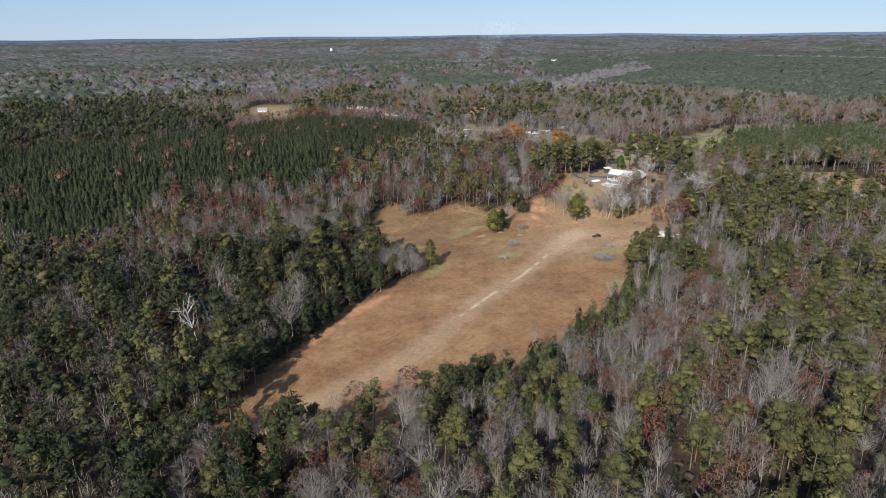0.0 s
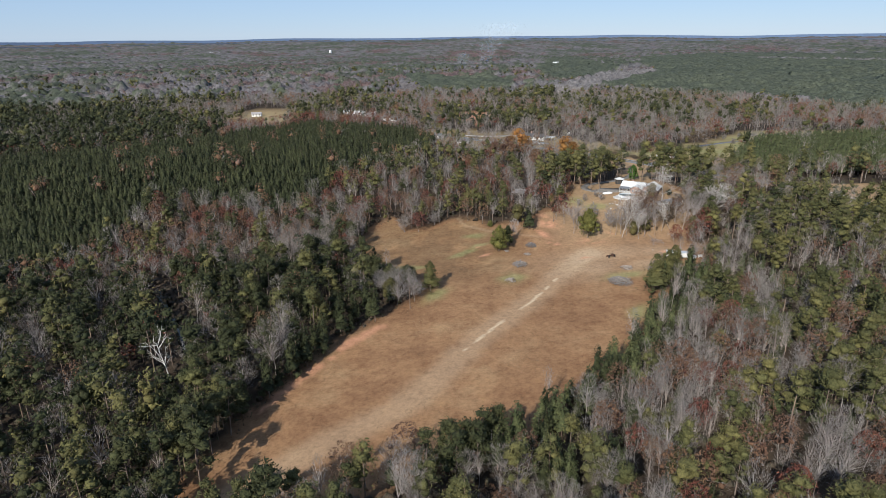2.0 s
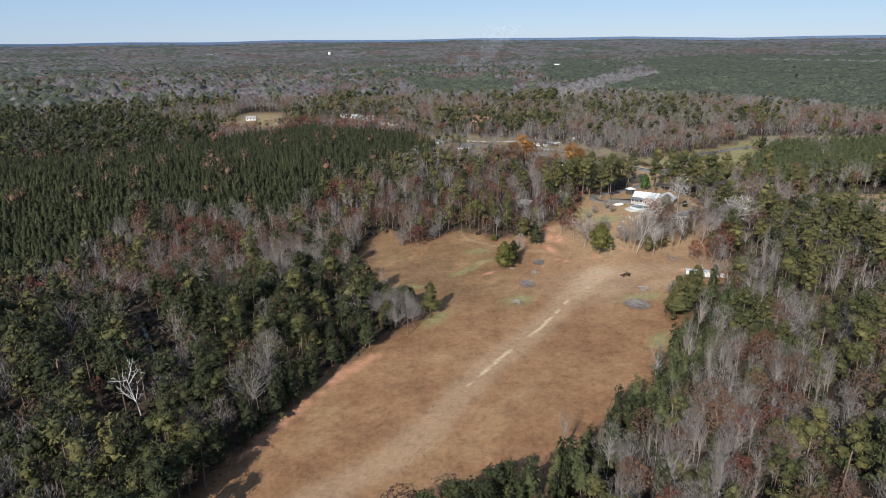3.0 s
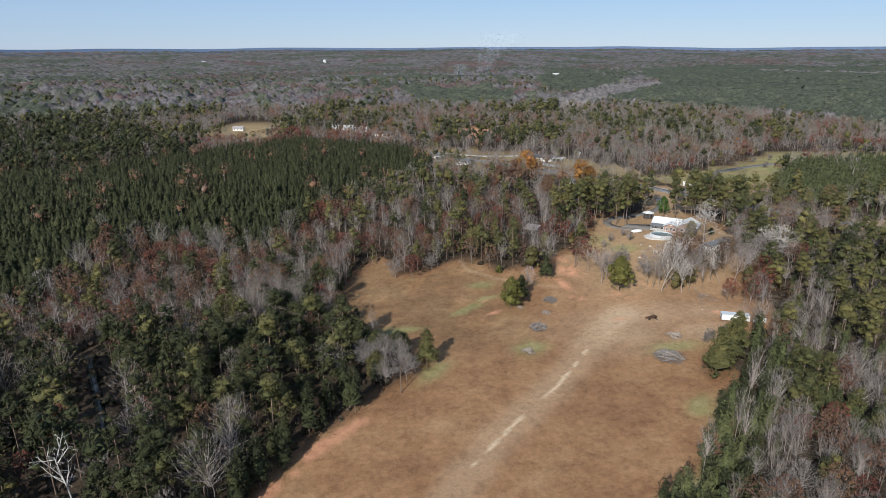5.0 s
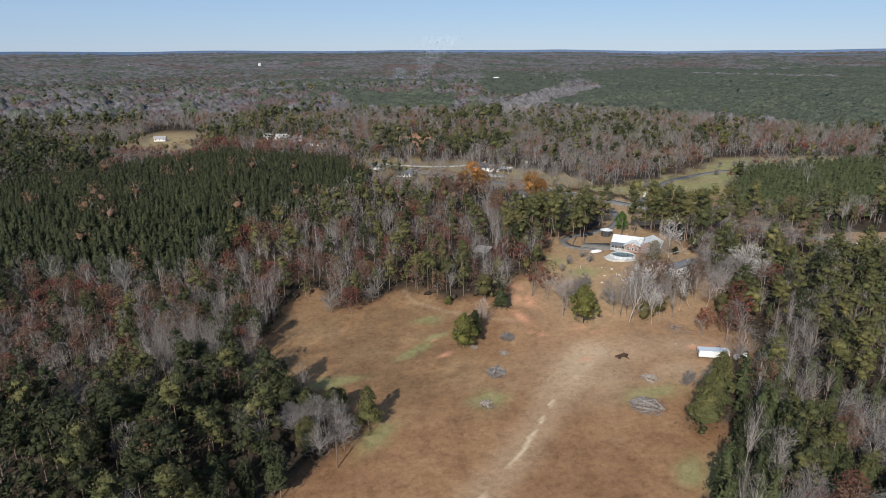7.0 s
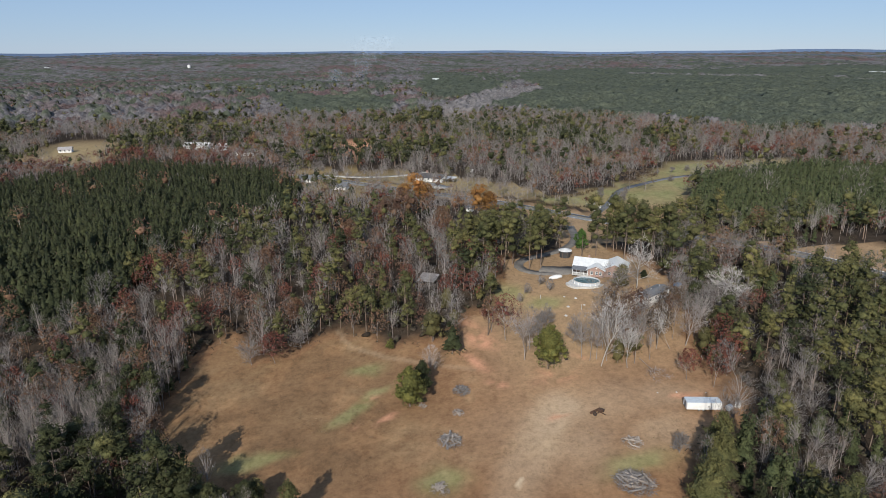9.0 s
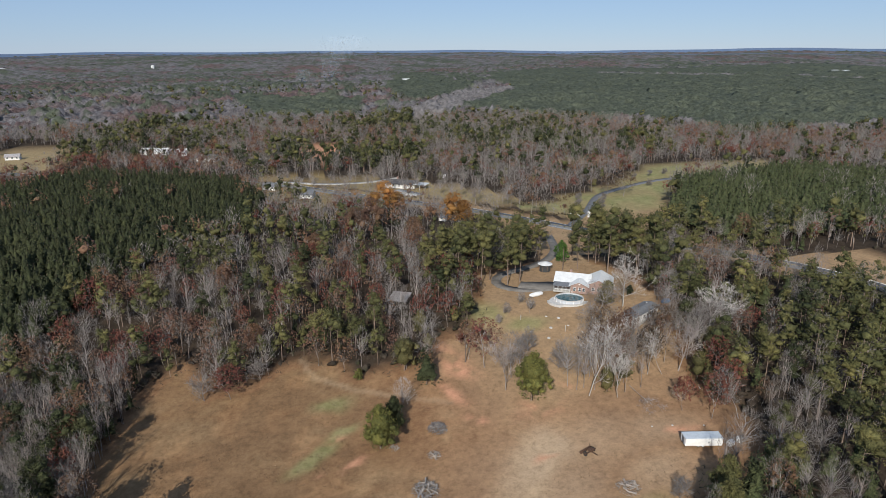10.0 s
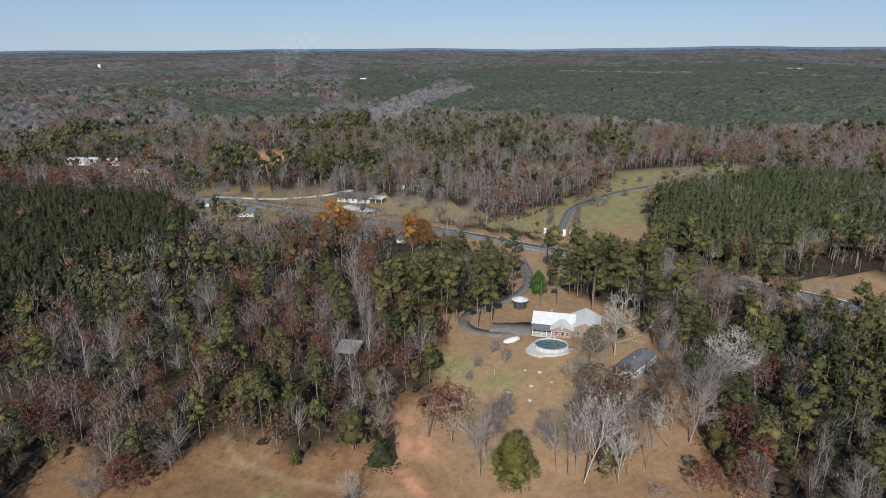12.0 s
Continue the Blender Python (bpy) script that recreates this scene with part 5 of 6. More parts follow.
def brush_pile(name, x, y, radius, height, logs, sticks, label, mat, seed, log_r=0.13):
    """heap of limbs and stumps: each larger log a part, the fine brush joined"""
    r = random.Random(seed)
    p = thing(name, x, y, r.uniform(0, 360), label, "brush pile", "piles on the field")
    for i in range(logs):
        a, d = r.uniform(0, 6.28), radius * math.sqrt(r.random()) * 0.7
        cx, cy = d * math.cos(a), d * math.sin(a)
        z = 0.12 + height * max(0, 1 - d / radius) * r.uniform(0.25, 1.0)
        t2, l = r.uniform(0, 6.28), radius * r.uniform(0.35, 0.85)
        dz = r.uniform(-0.35, 0.35) * min(l, height)
        p0 = (cx - l / 2 * math.cos(t2), cy - l / 2 * math.sin(t2), max(0.05, z - dz))
        p1 = (cx + l / 2 * math.cos(t2), cy + l / 2 * math.sin(t2), max(0.05, z + dz))
        part("log", rod(B(), p0, p1, log_r * r.uniform(0.7, 1.5), log_r * r.uniform(0.4, 0.9), 7), LOG_WOOD if r.random() < 0.5 else mat, p)
    segs = []
    for i in range(sticks):
        a, d = r.uniform(0, 6.28), radius * math.sqrt(r.random())
        c = np.array([d * math.cos(a), d * math.sin(a), 0.05 + height * max(0, 1 - (d / radius) ** 1.5) * r.uniform(0.2, 1.0)])
        u = unit(np.array([r.gauss(0, 1), r.gauss(0, 1), r.gauss(0.15, 0.45)]))
        l = r.uniform(0.25, 0.6) * radius
        q0, q1 = c - u * l / 2, c + u * l / 2
        q0[2], q1[2] = max(q0[2], 0.0), max(q1[2], 0.0)
        w = r.uniform(0.02, 0.05)
        segs.append([*q0, *q1, w, w * 0.5])
    ob = new("brush", mesh_of("brush", *tubes(segs), [mat]))
    ob.parent = p
    ob["kind"] = "stuff"


brush_pile("brush_pile", 36.4, 273.8, 2.3, 1.7, 10, 420, "round heap of dark grey dead brush on the field", DEAD_WOOD, 1)
brush_pile("brush_pile", 33.8, 265.4, 1.6, 0.7, 8, 160, "small heap of grey dead limbs on the field", LOG_WOOD, 2)
brush_pile("log_pile", 29.8, 255.6, 3.0, 1.5, 26, 260, "heap of pale grey logs and limbs on the field", DEAD_WOOD, 3, 0.17)
brush_pile("log_pile", 24.5, 241.0, 2.2, 0.9, 18, 120, "low heap of pale logs in green grass", LOG_WOOD, 4, 0.17)
brush_pile("stump_pile", 62.5, 231.6, 4.2, 1.6, 34, 520, "wide heap of grey stumps and brush on the field", DEAD_WOOD, 5, 0.2)
brush_pile("log_pile", 67.6, 243.2, 2.4, 0.9, 16, 160, "low heap of pale sawn logs on the field", LOG_WOOD, 6, 0.17)
brush_pile("rubble_pile", 26.0, 270.6, 1.3, 0.5, 10, 60, "small heap of pale broken limbs under the cedar", LOG_WOOD, 7, 0.12)


def utility_pole(x, y, h, arm=True, lamp=False):
    p = thing("utility_pole", x, y, 20, "weathered brown wooden utility pole", "pole", "utility poles")
    part("shaft", rod(B(), (0, 0, -0.5), (0, 0, h), 0.17, 0.11, 10), POLE_WOOD, p)
    if arm:
        part("crossarm", box(B(), -0.9, 0.9, -0.06, 0.06, h - 0.7, h - 0.56), POLE_WOOD, p)
        for x2 in (-0.8, 0.8):
            part("insulator", rod(B(), (x2, 0, h - 0.56), (x2, 0, h - 0.38), 0.05, 0.03), WHITE, p, "pale insulator")
    if lamp:
        part("lamp_head", box(B(), -0.3, 0.3, -0.7, -0.1, h - 0.4, h - 0.1, 0.04), WHITE, p, "white box on the pole top")


utility_pole(-11.8, 224.6, 8.2, False)
utility_pole(95.9, 339.6, 8.0, False)
utility_pole(116.4, 377.0, 7.6, False, True)
utility_pole(49.4, 296.6, 8.0, False)
utility_pole(86.0, 443.0, 8.0)


# ---------------------------------------------------------------- park entrance across the road
def gate_pillar(x, y):
    g = thing("gate_pillar", x, y, -34, "white square gate pillar with a cap at the park entrance", "pillar", "gate pillars")
    part("shaft", box(B(), -0.55, 0.55, -0.55, 0.55, -0.3, 2.3, 0.03), WHITE, g)
    part("cap", box(B(), -0.7, 0.7, -0.7, 0.7, 2.3, 2.5, 0.03), WHITE, g)
    part("base", box(B(), -0.66, 0.66, -0.66, 0.66, -0.3, 0.3, 0.03), CONCRETE, g)


for x, y in ((131.2, 409.0), (134.0, 408.0), (137.4, 404.4), (139.0, 402.0)):
    gate_pillar(x, y)


def hedge(name, line, width, height, label):
    pts = []
    for (x0, y0), (x1, y1) in zip(line, line[1:]):
        n = max(1, int(math.hypot(x1 - x0, y1 - y0) / 0.7))
        pts += [(x0 + (x1 - x0) * i / n, y0 + (y1 - y0) * i / n) for i in range(n)]
    p = np.array(pts) + rng.normal(size=(len(pts), 2)) * width * 0.25
    c = np.concatenate([p, (ground_z(p[:, 0], p[:, 1]) + rng.uniform(0.2, 0.8, len(p)) * height)[:, None]], 1)
    tagged(new(name, mesh_of(name, *blades(c, 0.4, 12, 0.55, 0.22), [HEDGE])), label, "hedge")


hedge("hedge", [(20, 512), (48, 486), (78, 458), (104, 430), (118, 414), (131, 410)], 0.9, 1.2, "long low brown hedge along the road")
hedge("hedge", [(139, 402), (144, 391), (152, 380), (166, 364)], 0.9, 1.2, "low brown hedge beside the park entrance")
hedge("hedge", [(112, 434), (128, 432), (142, 440), (158, 452)], 1.4, 1.8, "dark brown hedge round the lawn")


# ---------------------------------------------------------------- houses beyond the road and far away
def small_house(x, y, turn, lx, ly, wall_h, roof_h, roof_mat, label, windows=3, name="house", wall_mat=None):
    h = thing(name, x, y, turn, label, "house")
    part("wall", gable_wall(B(), -lx / 2, lx / 2, -ly / 2, ly / 2, wall_h, wall_h + roof_h), wall_mat or WHITE, h)
    part("roof", gable(B(), -lx / 2 - 0.5, lx / 2 + 0.5, -ly / 2 - 0.6, ly / 2 + 0.6, wall_h - 0.1, wall_h + roof_h + 0.2), roof_mat, h)
    for i in range(windows):
        window(h, -lx / 2 + lx * (i + 0.5) / windows, -ly / 2 - 0.03, 1.0, 1.1, 1.3)
    return h


long_house = small_house(68, 494, -32, 17, 8, 2.5, 1.6, SHINGLE, "long white ranch house with a dark shingle roof", 5, "ranch_house")
part("carport_roof", box(B(), 8.5, 15.5, -4.2, 2.8, 2.6, 2.78), WHITE_METAL, long_house, "flat white carport roof")
for x in (8.9, 12, 15.1):
    for y in (-3.9, 2.5):
        part("carport_post", box(B(), x - 0.08, x + 0.08, y - 0.08, y + 0.08, -0.4, 2.6), WHITE, long_house, "white carport post")
part("chimney", box(B(), -3, -2.2, 0.2, 1.0, 3.5, 5.6), BRICK, long_house, "brick chimney")
small_house(-3, 510, -30, 8, 5, 2.2, 1.6, GREY_METAL, "small house with a grey roof beside the road", 3)
small_house(15, 484, -20, 9, 6, 2.2, 1.4, GREY_METAL, "low house with a grey roof behind trees", 3)
small_house(-88, 664, -15, 20, 9, 3.0, 1.6, WHITE_METAL, "long low house with a pale roof in a clearing", 5)
small_house(-70, 652, 10, 10, 8, 3.0, 1.8, WHITE_METAL, "pale metal barn in a clearing", 2, "barn")
small_house(-47, 622, -25, 14, 8, 2.8, 1.5, GREY_METAL, "low house with a grey roof in a clearing", 4)
small_house(-185, 668, 5, 9, 6, 2.4, 1.6, RUSTY, "pale house with a rusty roof in a far clearing", 3)
small_house(73, 418, -40, 3.0, 2.6, 1.9, 0.8, GREY_METAL, "small shed with a grey roof among the oaks", 1, "garden_shed")
small_house(96, 512, -20, 2.4, 1.8, 1.3, 0.7, WHITE_METAL, "small white outbuilding on the lawn", 1, "garden_shed")
small_house(-394, 884, 0, 7, 5, 8.5, 2.0, WHITE_METAL, "tall white farmhouse far away in the woods", 4)
small_house(-560, 985, 20, 6, 6, 10, 4.0, WHITE_METAL, "tall white church far away in the woods", 3, "church")
small_house(231, 1345, 0, 16, 9, 11.0, 2.0, WHITE_METAL, "long white building far away among pines", 6, "barn")
small_house(296, 1360, 0, 9, 7, 11.5, 1.5, GREY_METAL, "grey building far away among pines", 3, "barn")
small_house(-1050, 3100, 0, 46, 20, 9, 2.0, WHITE_METAL, "long white industrial building far away", 8, "factory")
small_house(1640, 1790, -40, 50, 20, 12, 2.0, WHITE_METAL, "long white warehouse far away", 8, "warehouse")


def standpipe(x, y, h, r):
    w = thing("water_tower", x, y, 0, "white cylindrical water tower rising over distant woods", "water tower")
    part("tank", rod(B(), (0, 0, -2), (0, 0, h), r, sides=28), WHITE, w)
    part("roof", rod(B(), (0, 0, h), (0, 0, h + r * 0.35), r * 1.02, r * 0.15, sides=28), WHITE, w, "white domed top")
    part("ladder", box(B(), -0.4, 0.4, -r - 0.3, -r, 0, h), GREY_METAL, w, "grey ladder")


def legged_tower(x, y, h, r):
    w = thing("water_tower", x, y, 0, "white water tower on legs over distant woods", "water tower")
    part("tank", rod(B(), (0, 0, h * 0.55), (0, 0, h), r, sides=24), WHITE, w)
    part("roof", rod(B(), (0, 0, h), (0, 0, h + r * 0.5), r, r * 0.1, sides=24), WHITE, w, "white conical top")
    part("riser", rod(B(), (0, 0, -1), (0, 0, h * 0.55), r * 0.14), WHITE, w)
    for i in range(6):
        a = 6.2832 * i / 6
        part("leg", rod(B(), (r * 1.05 * math.cos(a), r * 1.05 * math.sin(a), -1), (r * 0.9 * math.cos(a), r * 0.9 * math.sin(a), h * 0.56), 0.3), WHITE, w)


standpipe(-534, 3230, 22, 6.5)
legged_tower(-1184, 1770, 31, 4.2)


SMOKE, t, b = material("thin_smoke", 1.0, 0, 0.0)
b.inputs["Base Color"].default_value = (0.55, 0.62, 0.72, 1)
veil_of = t.nodes.new("ShaderNodeBsdfTransparent")
ms = t.nodes.new("ShaderNodeMixShader")
ms.inputs[0].default_value = 0.026
t.links.new(veil_of.outputs[0], ms.inputs[1])
t.links.new(b.outputs[0], ms.inputs[2])
t.links.new(ms.outputs[0], t.nodes["Material Output"].inputs["Surface"])


def smoke_plume(x, y, label, heavy, tall, drift, wide):
    """a thin cloud of small see-through wisps, dense at its foot, spreading as it rises"""
    u = rng.uniform(0, 1, heavy) ** 1.7
    c = np.stack([drift * u ** 1.3 + rng.normal(size=heavy) * wide * (0.25 + u), rng.normal(size=heavy) * wide * (0.25 + u), 9 + tall * u], 1)
    nrm = unit(rng.normal(size=c.shape))
    p = unit(np.cross(nrm, rng.normal(size=c.shape)))
    q = np.cross(nrm, p)
    size = wide * rng.uniform(0.12, 0.34, (heavy, 1)) * (0.6 + u[:, None])
    v = np.stack([c + p * size, c - 0.5 * p * size + 0.8 * q * size, c - 0.5 * p * size - 0.8 * q * size], 1).reshape(-1, 3)
    ob = new("smoke", mesh_of("smoke", v, np.arange(len(v)).reshape(-1, 3), [SMOKE]))
    ob.matrix_world = pose(x, y, float(ground_z(x, y)))
    tagged(ob, label, "smoke", kind="stuff")


smoke_plume(40, 1330, "small white smoke puff rising from distant woods", 1500, 24, 6, 7)
smoke_plume(95, 1480, "thin grey smoke drifting up over distant woods", 750, 80, 45, 24)


# ---------------------------------------------------------------- single trees in the field and the yard
def hero(kind, x, y, h, name, label, cat="tree", leaf=None, bark=None, detail=1.0, seed=0, lean=(0, 0), shape=None, width=1.0):
    global rng
    keep, rng = rng, np.random.default_rng(100 + seed)
    w, l = (shape or KINDS[kind][0])(h, detail)
    turn = rng.uniform(0, 360)
    rng = keep
    wm = mesh_of("trunk", w[0] * np.array([width, width, 1]), w[1], [bark or KINDS[kind][1]])
    lm = mesh_of("crown", l[0] * np.array([width, width, 1]), l[1], [leaf or (bark if bark and kind in ('bare', 'slim') else KINDS[kind][2])]) if l else None
    return tree_thing(name, (wm, lm), None, None, x, y, 1.0, turn, label, cat, lean=lean)


def full_round(height, detail):
    return round_tree(height, 3.2)


def full_leafy(height, detail):
    """hardwood with a full crown of autumn leaves"""
    def profile(u):
        return height * 0.27 * np.sqrt(np.clip(1 - (1.8 * u - 0.8) ** 2 * 0.92, 0.04, 1))

    w, p = limbs(height * 0.95, 0.75, 0.3, 2, (7, 3, 0), height * 0.010, 60, height * 0.09, 0.8, twig_w=0.03, thick=1)
    c = crown_points(9, height * 0.4, height * 0.84, profile)
    c[:, :2] *= 0.7
    return w, join([lumps_at(c, height * 0.09, 0.6), shell(1500, height * 0.30, height * 0.97, profile, 0.32, 0.45)])


def broad_pine(height, detail):
    """broad pine with clear whorls of branches and a full skirt"""
    rad = height * 0.36

    def profile(u):
        return rad * (1.02 - u) ** 0.55 * (0.82 + 0.18 * np.sin(u * 25)) + 0.1

    n = 46
    c = crown_points(n, height * 0.12, height * 0.94, profile)
    c[:, :2] *= 0.9
    u = c[:, 2] / height
    segs = [[0, 0, -0.3, 0, 0, height * 0.95, height * 0.014, 0.03]]
    return tubes(segs), join([tiers(7, height * 0.92, rad * 0.75, 9), clumps(c, height * (0.10 - 0.05 * u), 30, 0.26, 0.9, 0.55, 0.6), shell(900, height * 0.05, height, profile, 0.26, 0.36, 0.8)])


def full_bare(height, detail):
    return limbs(height, 0.85, 0.25, 3, (11, 6, 4, 0), height * 0.017, 1500, height * 0.09, 0.72, twig_w=0.035, split=True)


def tall_bare(height, detail):
    """tall leafless tree with steep limbs"""
    return limbs(height, 0.5, 0.22, 3, (13, 5, 3, 0), height * 0.011, 1300, height * 0.07, 0.85, twig_w=0.035, split=True)


def snag(height, detail):
    """dead tree with a few crooked limbs"""
    return limbs(height, 0.9, 0.25, 2, (13, 4, 0), height * 0.018, 120, height * 0.1, 0.5, 0.16, twig_w=0.05, split=True)


def bushy(height, detail):
    return limbs(height, 0.9, 0.05, 2, (16, 6, 0), height * 0.022, 1000, height * 0.22, 0.8, twig_w=0.045, split=True)


hero("olive", 22.9, 271.6, 11.5, "cedar_tree", "full green cedar standing alone in the field", "cedar", CEDAR, seed=1, shape=full_round, width=0.95)
hero("olive", 27.0, 277.0, 9.0, "cedar_tree", "dark green cedar beside a leafless bush", "cedar", YOUNG, seed=2, shape=full_round, width=0.8)
hero("bare", 29.5, 282.5, 10.0, "bare_tree", "leafless grey tree in the field beside cedars", seed=3, bark=PALE)
hero("young", 37.7, 291.0, 11.0, "young_pine", "dark green pine at the top of the field", "pine", seed=4, width=1.3)
hero("olive", 60.3, 276.5, 13.0, "evergreen_oak", "full yellow-green leafy tree at the yard's edge", "oak", CEDAR, seed=5, shape=full_round, width=1.0)
hero("bare", 55.7, 282.0, 14.0, "bare_tree", "leafless pale grey tree beside the yard", seed=6, shape=tall_bare, bark=PALE, width=1.2)
hero("bare", 73.8, 273.4, 21.0, "bare_tree", "tall leafless pale-barked tree at the yard's edge", seed=7, shape=tall_bare, bark=BIRCH)
hero("bare", 79.9, 270.8, 14.5, "bare_tree", "leafless pale-barked tree at the yard's edge", seed=8, shape=tall_bare, bark=BIRCH)
hero("slim", 76.0, 275.0, 16.0, "slender_tree", "slender leafless tree at the yard's edge", seed=9)
hero("gold", 83.5, 281.5, 14.5, "autumn_tree", "hardwood with rust-brown leaves beside the mobile home", leaf=RUST, seed=10)
hero("gold", 79.5, 284.0, 12.0, "autumn_tree", "hardwood with rust-brown leaves beside the mobile home", leaf=RUST, seed=11)
hero("red", 53.4, 292.4, 14.5, "red_tree", "spreading dark red hardwood by the driveway", seed=12, width=1.15)
hero("red", 96.1, 257.6, 12.0, "red_tree", "dark red hardwood behind the white trailer", seed=13, width=1.1)
hero("red", 102.0, 261.0, 12.5, "red_tree", "dark red hardwood behind the white trailer", seed=14, width=1.1)
hero("red", 91.5, 262.0, 9.0, "red_tree", "small dark red hardwood behind the white trailer", seed=15)
hero("bare", 100.9, 307.4, 19.0, "bare_tree", "tall leafless white-barked tree beside the farmhouse", seed=16, shape=full_bare, bark=BIRCH)
hero("slim", 91.1, 276.6, 14.5, "broken_tree", "pale broken tree stem with few limbs", seed=17, bark=BIRCH, lean=(0, 6))
hero("slim", 94.5, 275.5, 15.0, "leaning_tree", "pale leafless tree bent far over", seed=18, bark=BIRCH, lean=(0, 32))
hero("bare", 99.0, 275.5, 15.5, "bare_tree", "leafless pale-barked tree at the wood's edge", seed=19, shape=full_bare, bark=PALE, width=0.8)
hero("bare", 118.0, 290.5, 15.0, "bare_tree", "spreading leafless pale grey oak beyond the yard", seed=20, shape=full_bare, bark=BIRCH, width=1.25)
hero("bare", 113.0, 283.0, 14.0, "bare_tree", "spreading leafless grey oak beyond the yard", seed=21, shape=full_bare, width=1.1)
hero("olive", 96.5, 309.5, 8.5, "evergreen_oak", "thin olive-green tree beside the pool", "oak", OLIVE, seed=22, width=1.1)
hero("bare", 90.5, 302.0, 12.5, "bare_tree", "leafless grey tree with tangled twigs by the pool", seed=23, shape=full_bare, width=1.4)
hero("bare", 85.0, 297.5, 9.5, "bare_tree", "leafless grey tree with tangled twigs by the pool", seed=24, shape=full_bare, width=1.3)
hero("bare", 65.4, 314.5, 5.0, "sapling", "small leafless tree on the lawn", seed=25)
hero("bare", 73.6, 312.7, 5.4, "sapling", "small leafless brown tree on the lawn", seed=26)
hero("bare", 72.0, 318.5, 5.0, "sapling", "small leafless brown tree on the lawn", seed=27)
hero("bare", 63.0, 309.5, 4.0, "sapling", "small leafless pale tree on the lawn", seed=28, bark=PALE)
hero("bare", 71.2, 286.0, 8.5, "bare_bush", "leafless grey bush at the yard's edge", "bush", seed=29, shape=bushy)
hero("bare", 66.5, 295.5, 8.0, "bare_bush", "leafless dark grey bush at the yard's edge", "bush", seed=30, shape=bushy)
hero("bare", 62.5, 291.0, 8.0, "bare_bush", "leafless grey bush at the yard's edge", "bush", seed=31, shape=bushy)
hero("red", 50.6, 305.5, 3.2, "red_sapling", "small bright red tree beside the driveway", seed=32)
hero("red", -11.3, 304.5, 10.0, "red_bush", "dark red leafy bush at the field's edge", "bush", seed=33, width=1.5)
hero("bare", -18.0, 306.0, 9.5, "bare_bush", "leafless pale bush at the field's edge", "bush", seed=34, shape=bushy)
hero("bare", -4.0, 310.5, 8.5, "bare_bush", "leafless grey bush at the field's edge", "bush", seed=35, shape=bushy)
hero("olive", 21.4, 300.0, 3.4, "small_cedar", "small green cedar at the field's edge", "cedar", CEDAR, seed=36)
hero("olive", 33.5, 299.5, 11.0, "yellowing_tree", "thin tree with yellowing leaves at the field's edge", leaf=OLIVE, seed=37)
hero("young", -5.0, 237.6, 12.0, "young_pine", "dark green pine at the corner of the woods", "pine", seed=38, shape=broad_pine, leaf=PINE, width=0.85)
hero("bare", -12.0, 235.5, 10.0, "bare_bush", "wide leafless bush at the corner of the woods", "bush", seed=39, shape=bushy, width=1.3)
for i, (x, y, h) in enumerate(((-16.5, 229, 10), (-10.5, 230.5, 9.5), (-22, 237, 10.5), (-15.5, 240, 10))):
    hero("bare", x, y, h, "bare_tree", "broad leafless grey-brown tree at the corner of the woods", "tree", seed=350 + i, width=1.4)
hero("olive", -19.0, 233.0, 9.0, "yellowing_tree", "bushy olive tree at the corner of the woods", leaf=OLIVE, seed=40, shape=full_round)
for i, (x, y, h) in enumerate(((-25, 247.5, 11.5), (-30.5, 254, 12), (-20, 243, 10.5), (-13.5, 244, 9))):
    hero("olive", x, y, h, "evergreen_tree", "broad dark evergreen tree at the corner of the woods", "tree", DARK_PINE, seed=320 + i, shape=full_round, width=1.05)
for i, (x, y, h) in enumerate(((-47, 262, 14), (-46, 268.5, 13), (-47, 275, 14), (-46, 282, 13), (-45.5, 289, 13), (-43, 296, 12))):
    hero("dark", x, y, h, "pine_tree", "dark green pine among slender trees at the field's edge", "pine", seed=330 + i, width=1.15)
hero("young", 70.5, 220.5, 14.0, "round_pine", "broad dark green pine at the field's corner", "pine", PINE, seed=41, shape=broad_pine)
hero("young", 76.5, 226.5, 13.0, "round_pine", "broad dark green pine at the field's corner", "pine", PINE, seed=42, shape=broad_pine)
hero("young", 81.0, 233.0, 12.0, "round_pine", "broad dark green pine behind the white trailer", "pine", PINE, seed=43, shape=broad_pine)
hero("bare", 75.2, 237.5, 5.5, "bare_bush", "leafless grey bush beside the trailer", "bush", seed=44, shape=bushy)
hero("bare", -82.0, 190.5, 18.5, "dead_tree", "white dead tree standing among dark pines", seed=45, shape=snag, bark=plain("bleached_wood", (0.62, 0.60, 0.57), 0.8, 0, 0.1), width=0.7)
for i, (x, y, h) in enumerate(((-4.0, 138, 13), (0.5, 140, 14), (4.5, 141, 13), (8.5, 143.5, 13.5), (2.0, 136, 14), (12.0, 146, 12), (7.0, 138.5, 14), (-55, 141, 18), (-58, 147, 19), (-56.5, 153, 18), (-54, 160, 17), (-62, 140, 18), (-60, 153, 18))):
    hero("dark", x, y, h, "pine_tree", "tall dark green pine at the near end of the field", "pine", seed=300 + i, width=1.15)
hero("pine", -47.0, 126.0, 14.5, "pine_tree", "pine with a bare stem at the field's near end", "pine", seed=46)
hero("pine", -39.5, 124.5, 15.5, "pine_tree", "pine with a bare stem at the field's near end", "pine", seed=47)
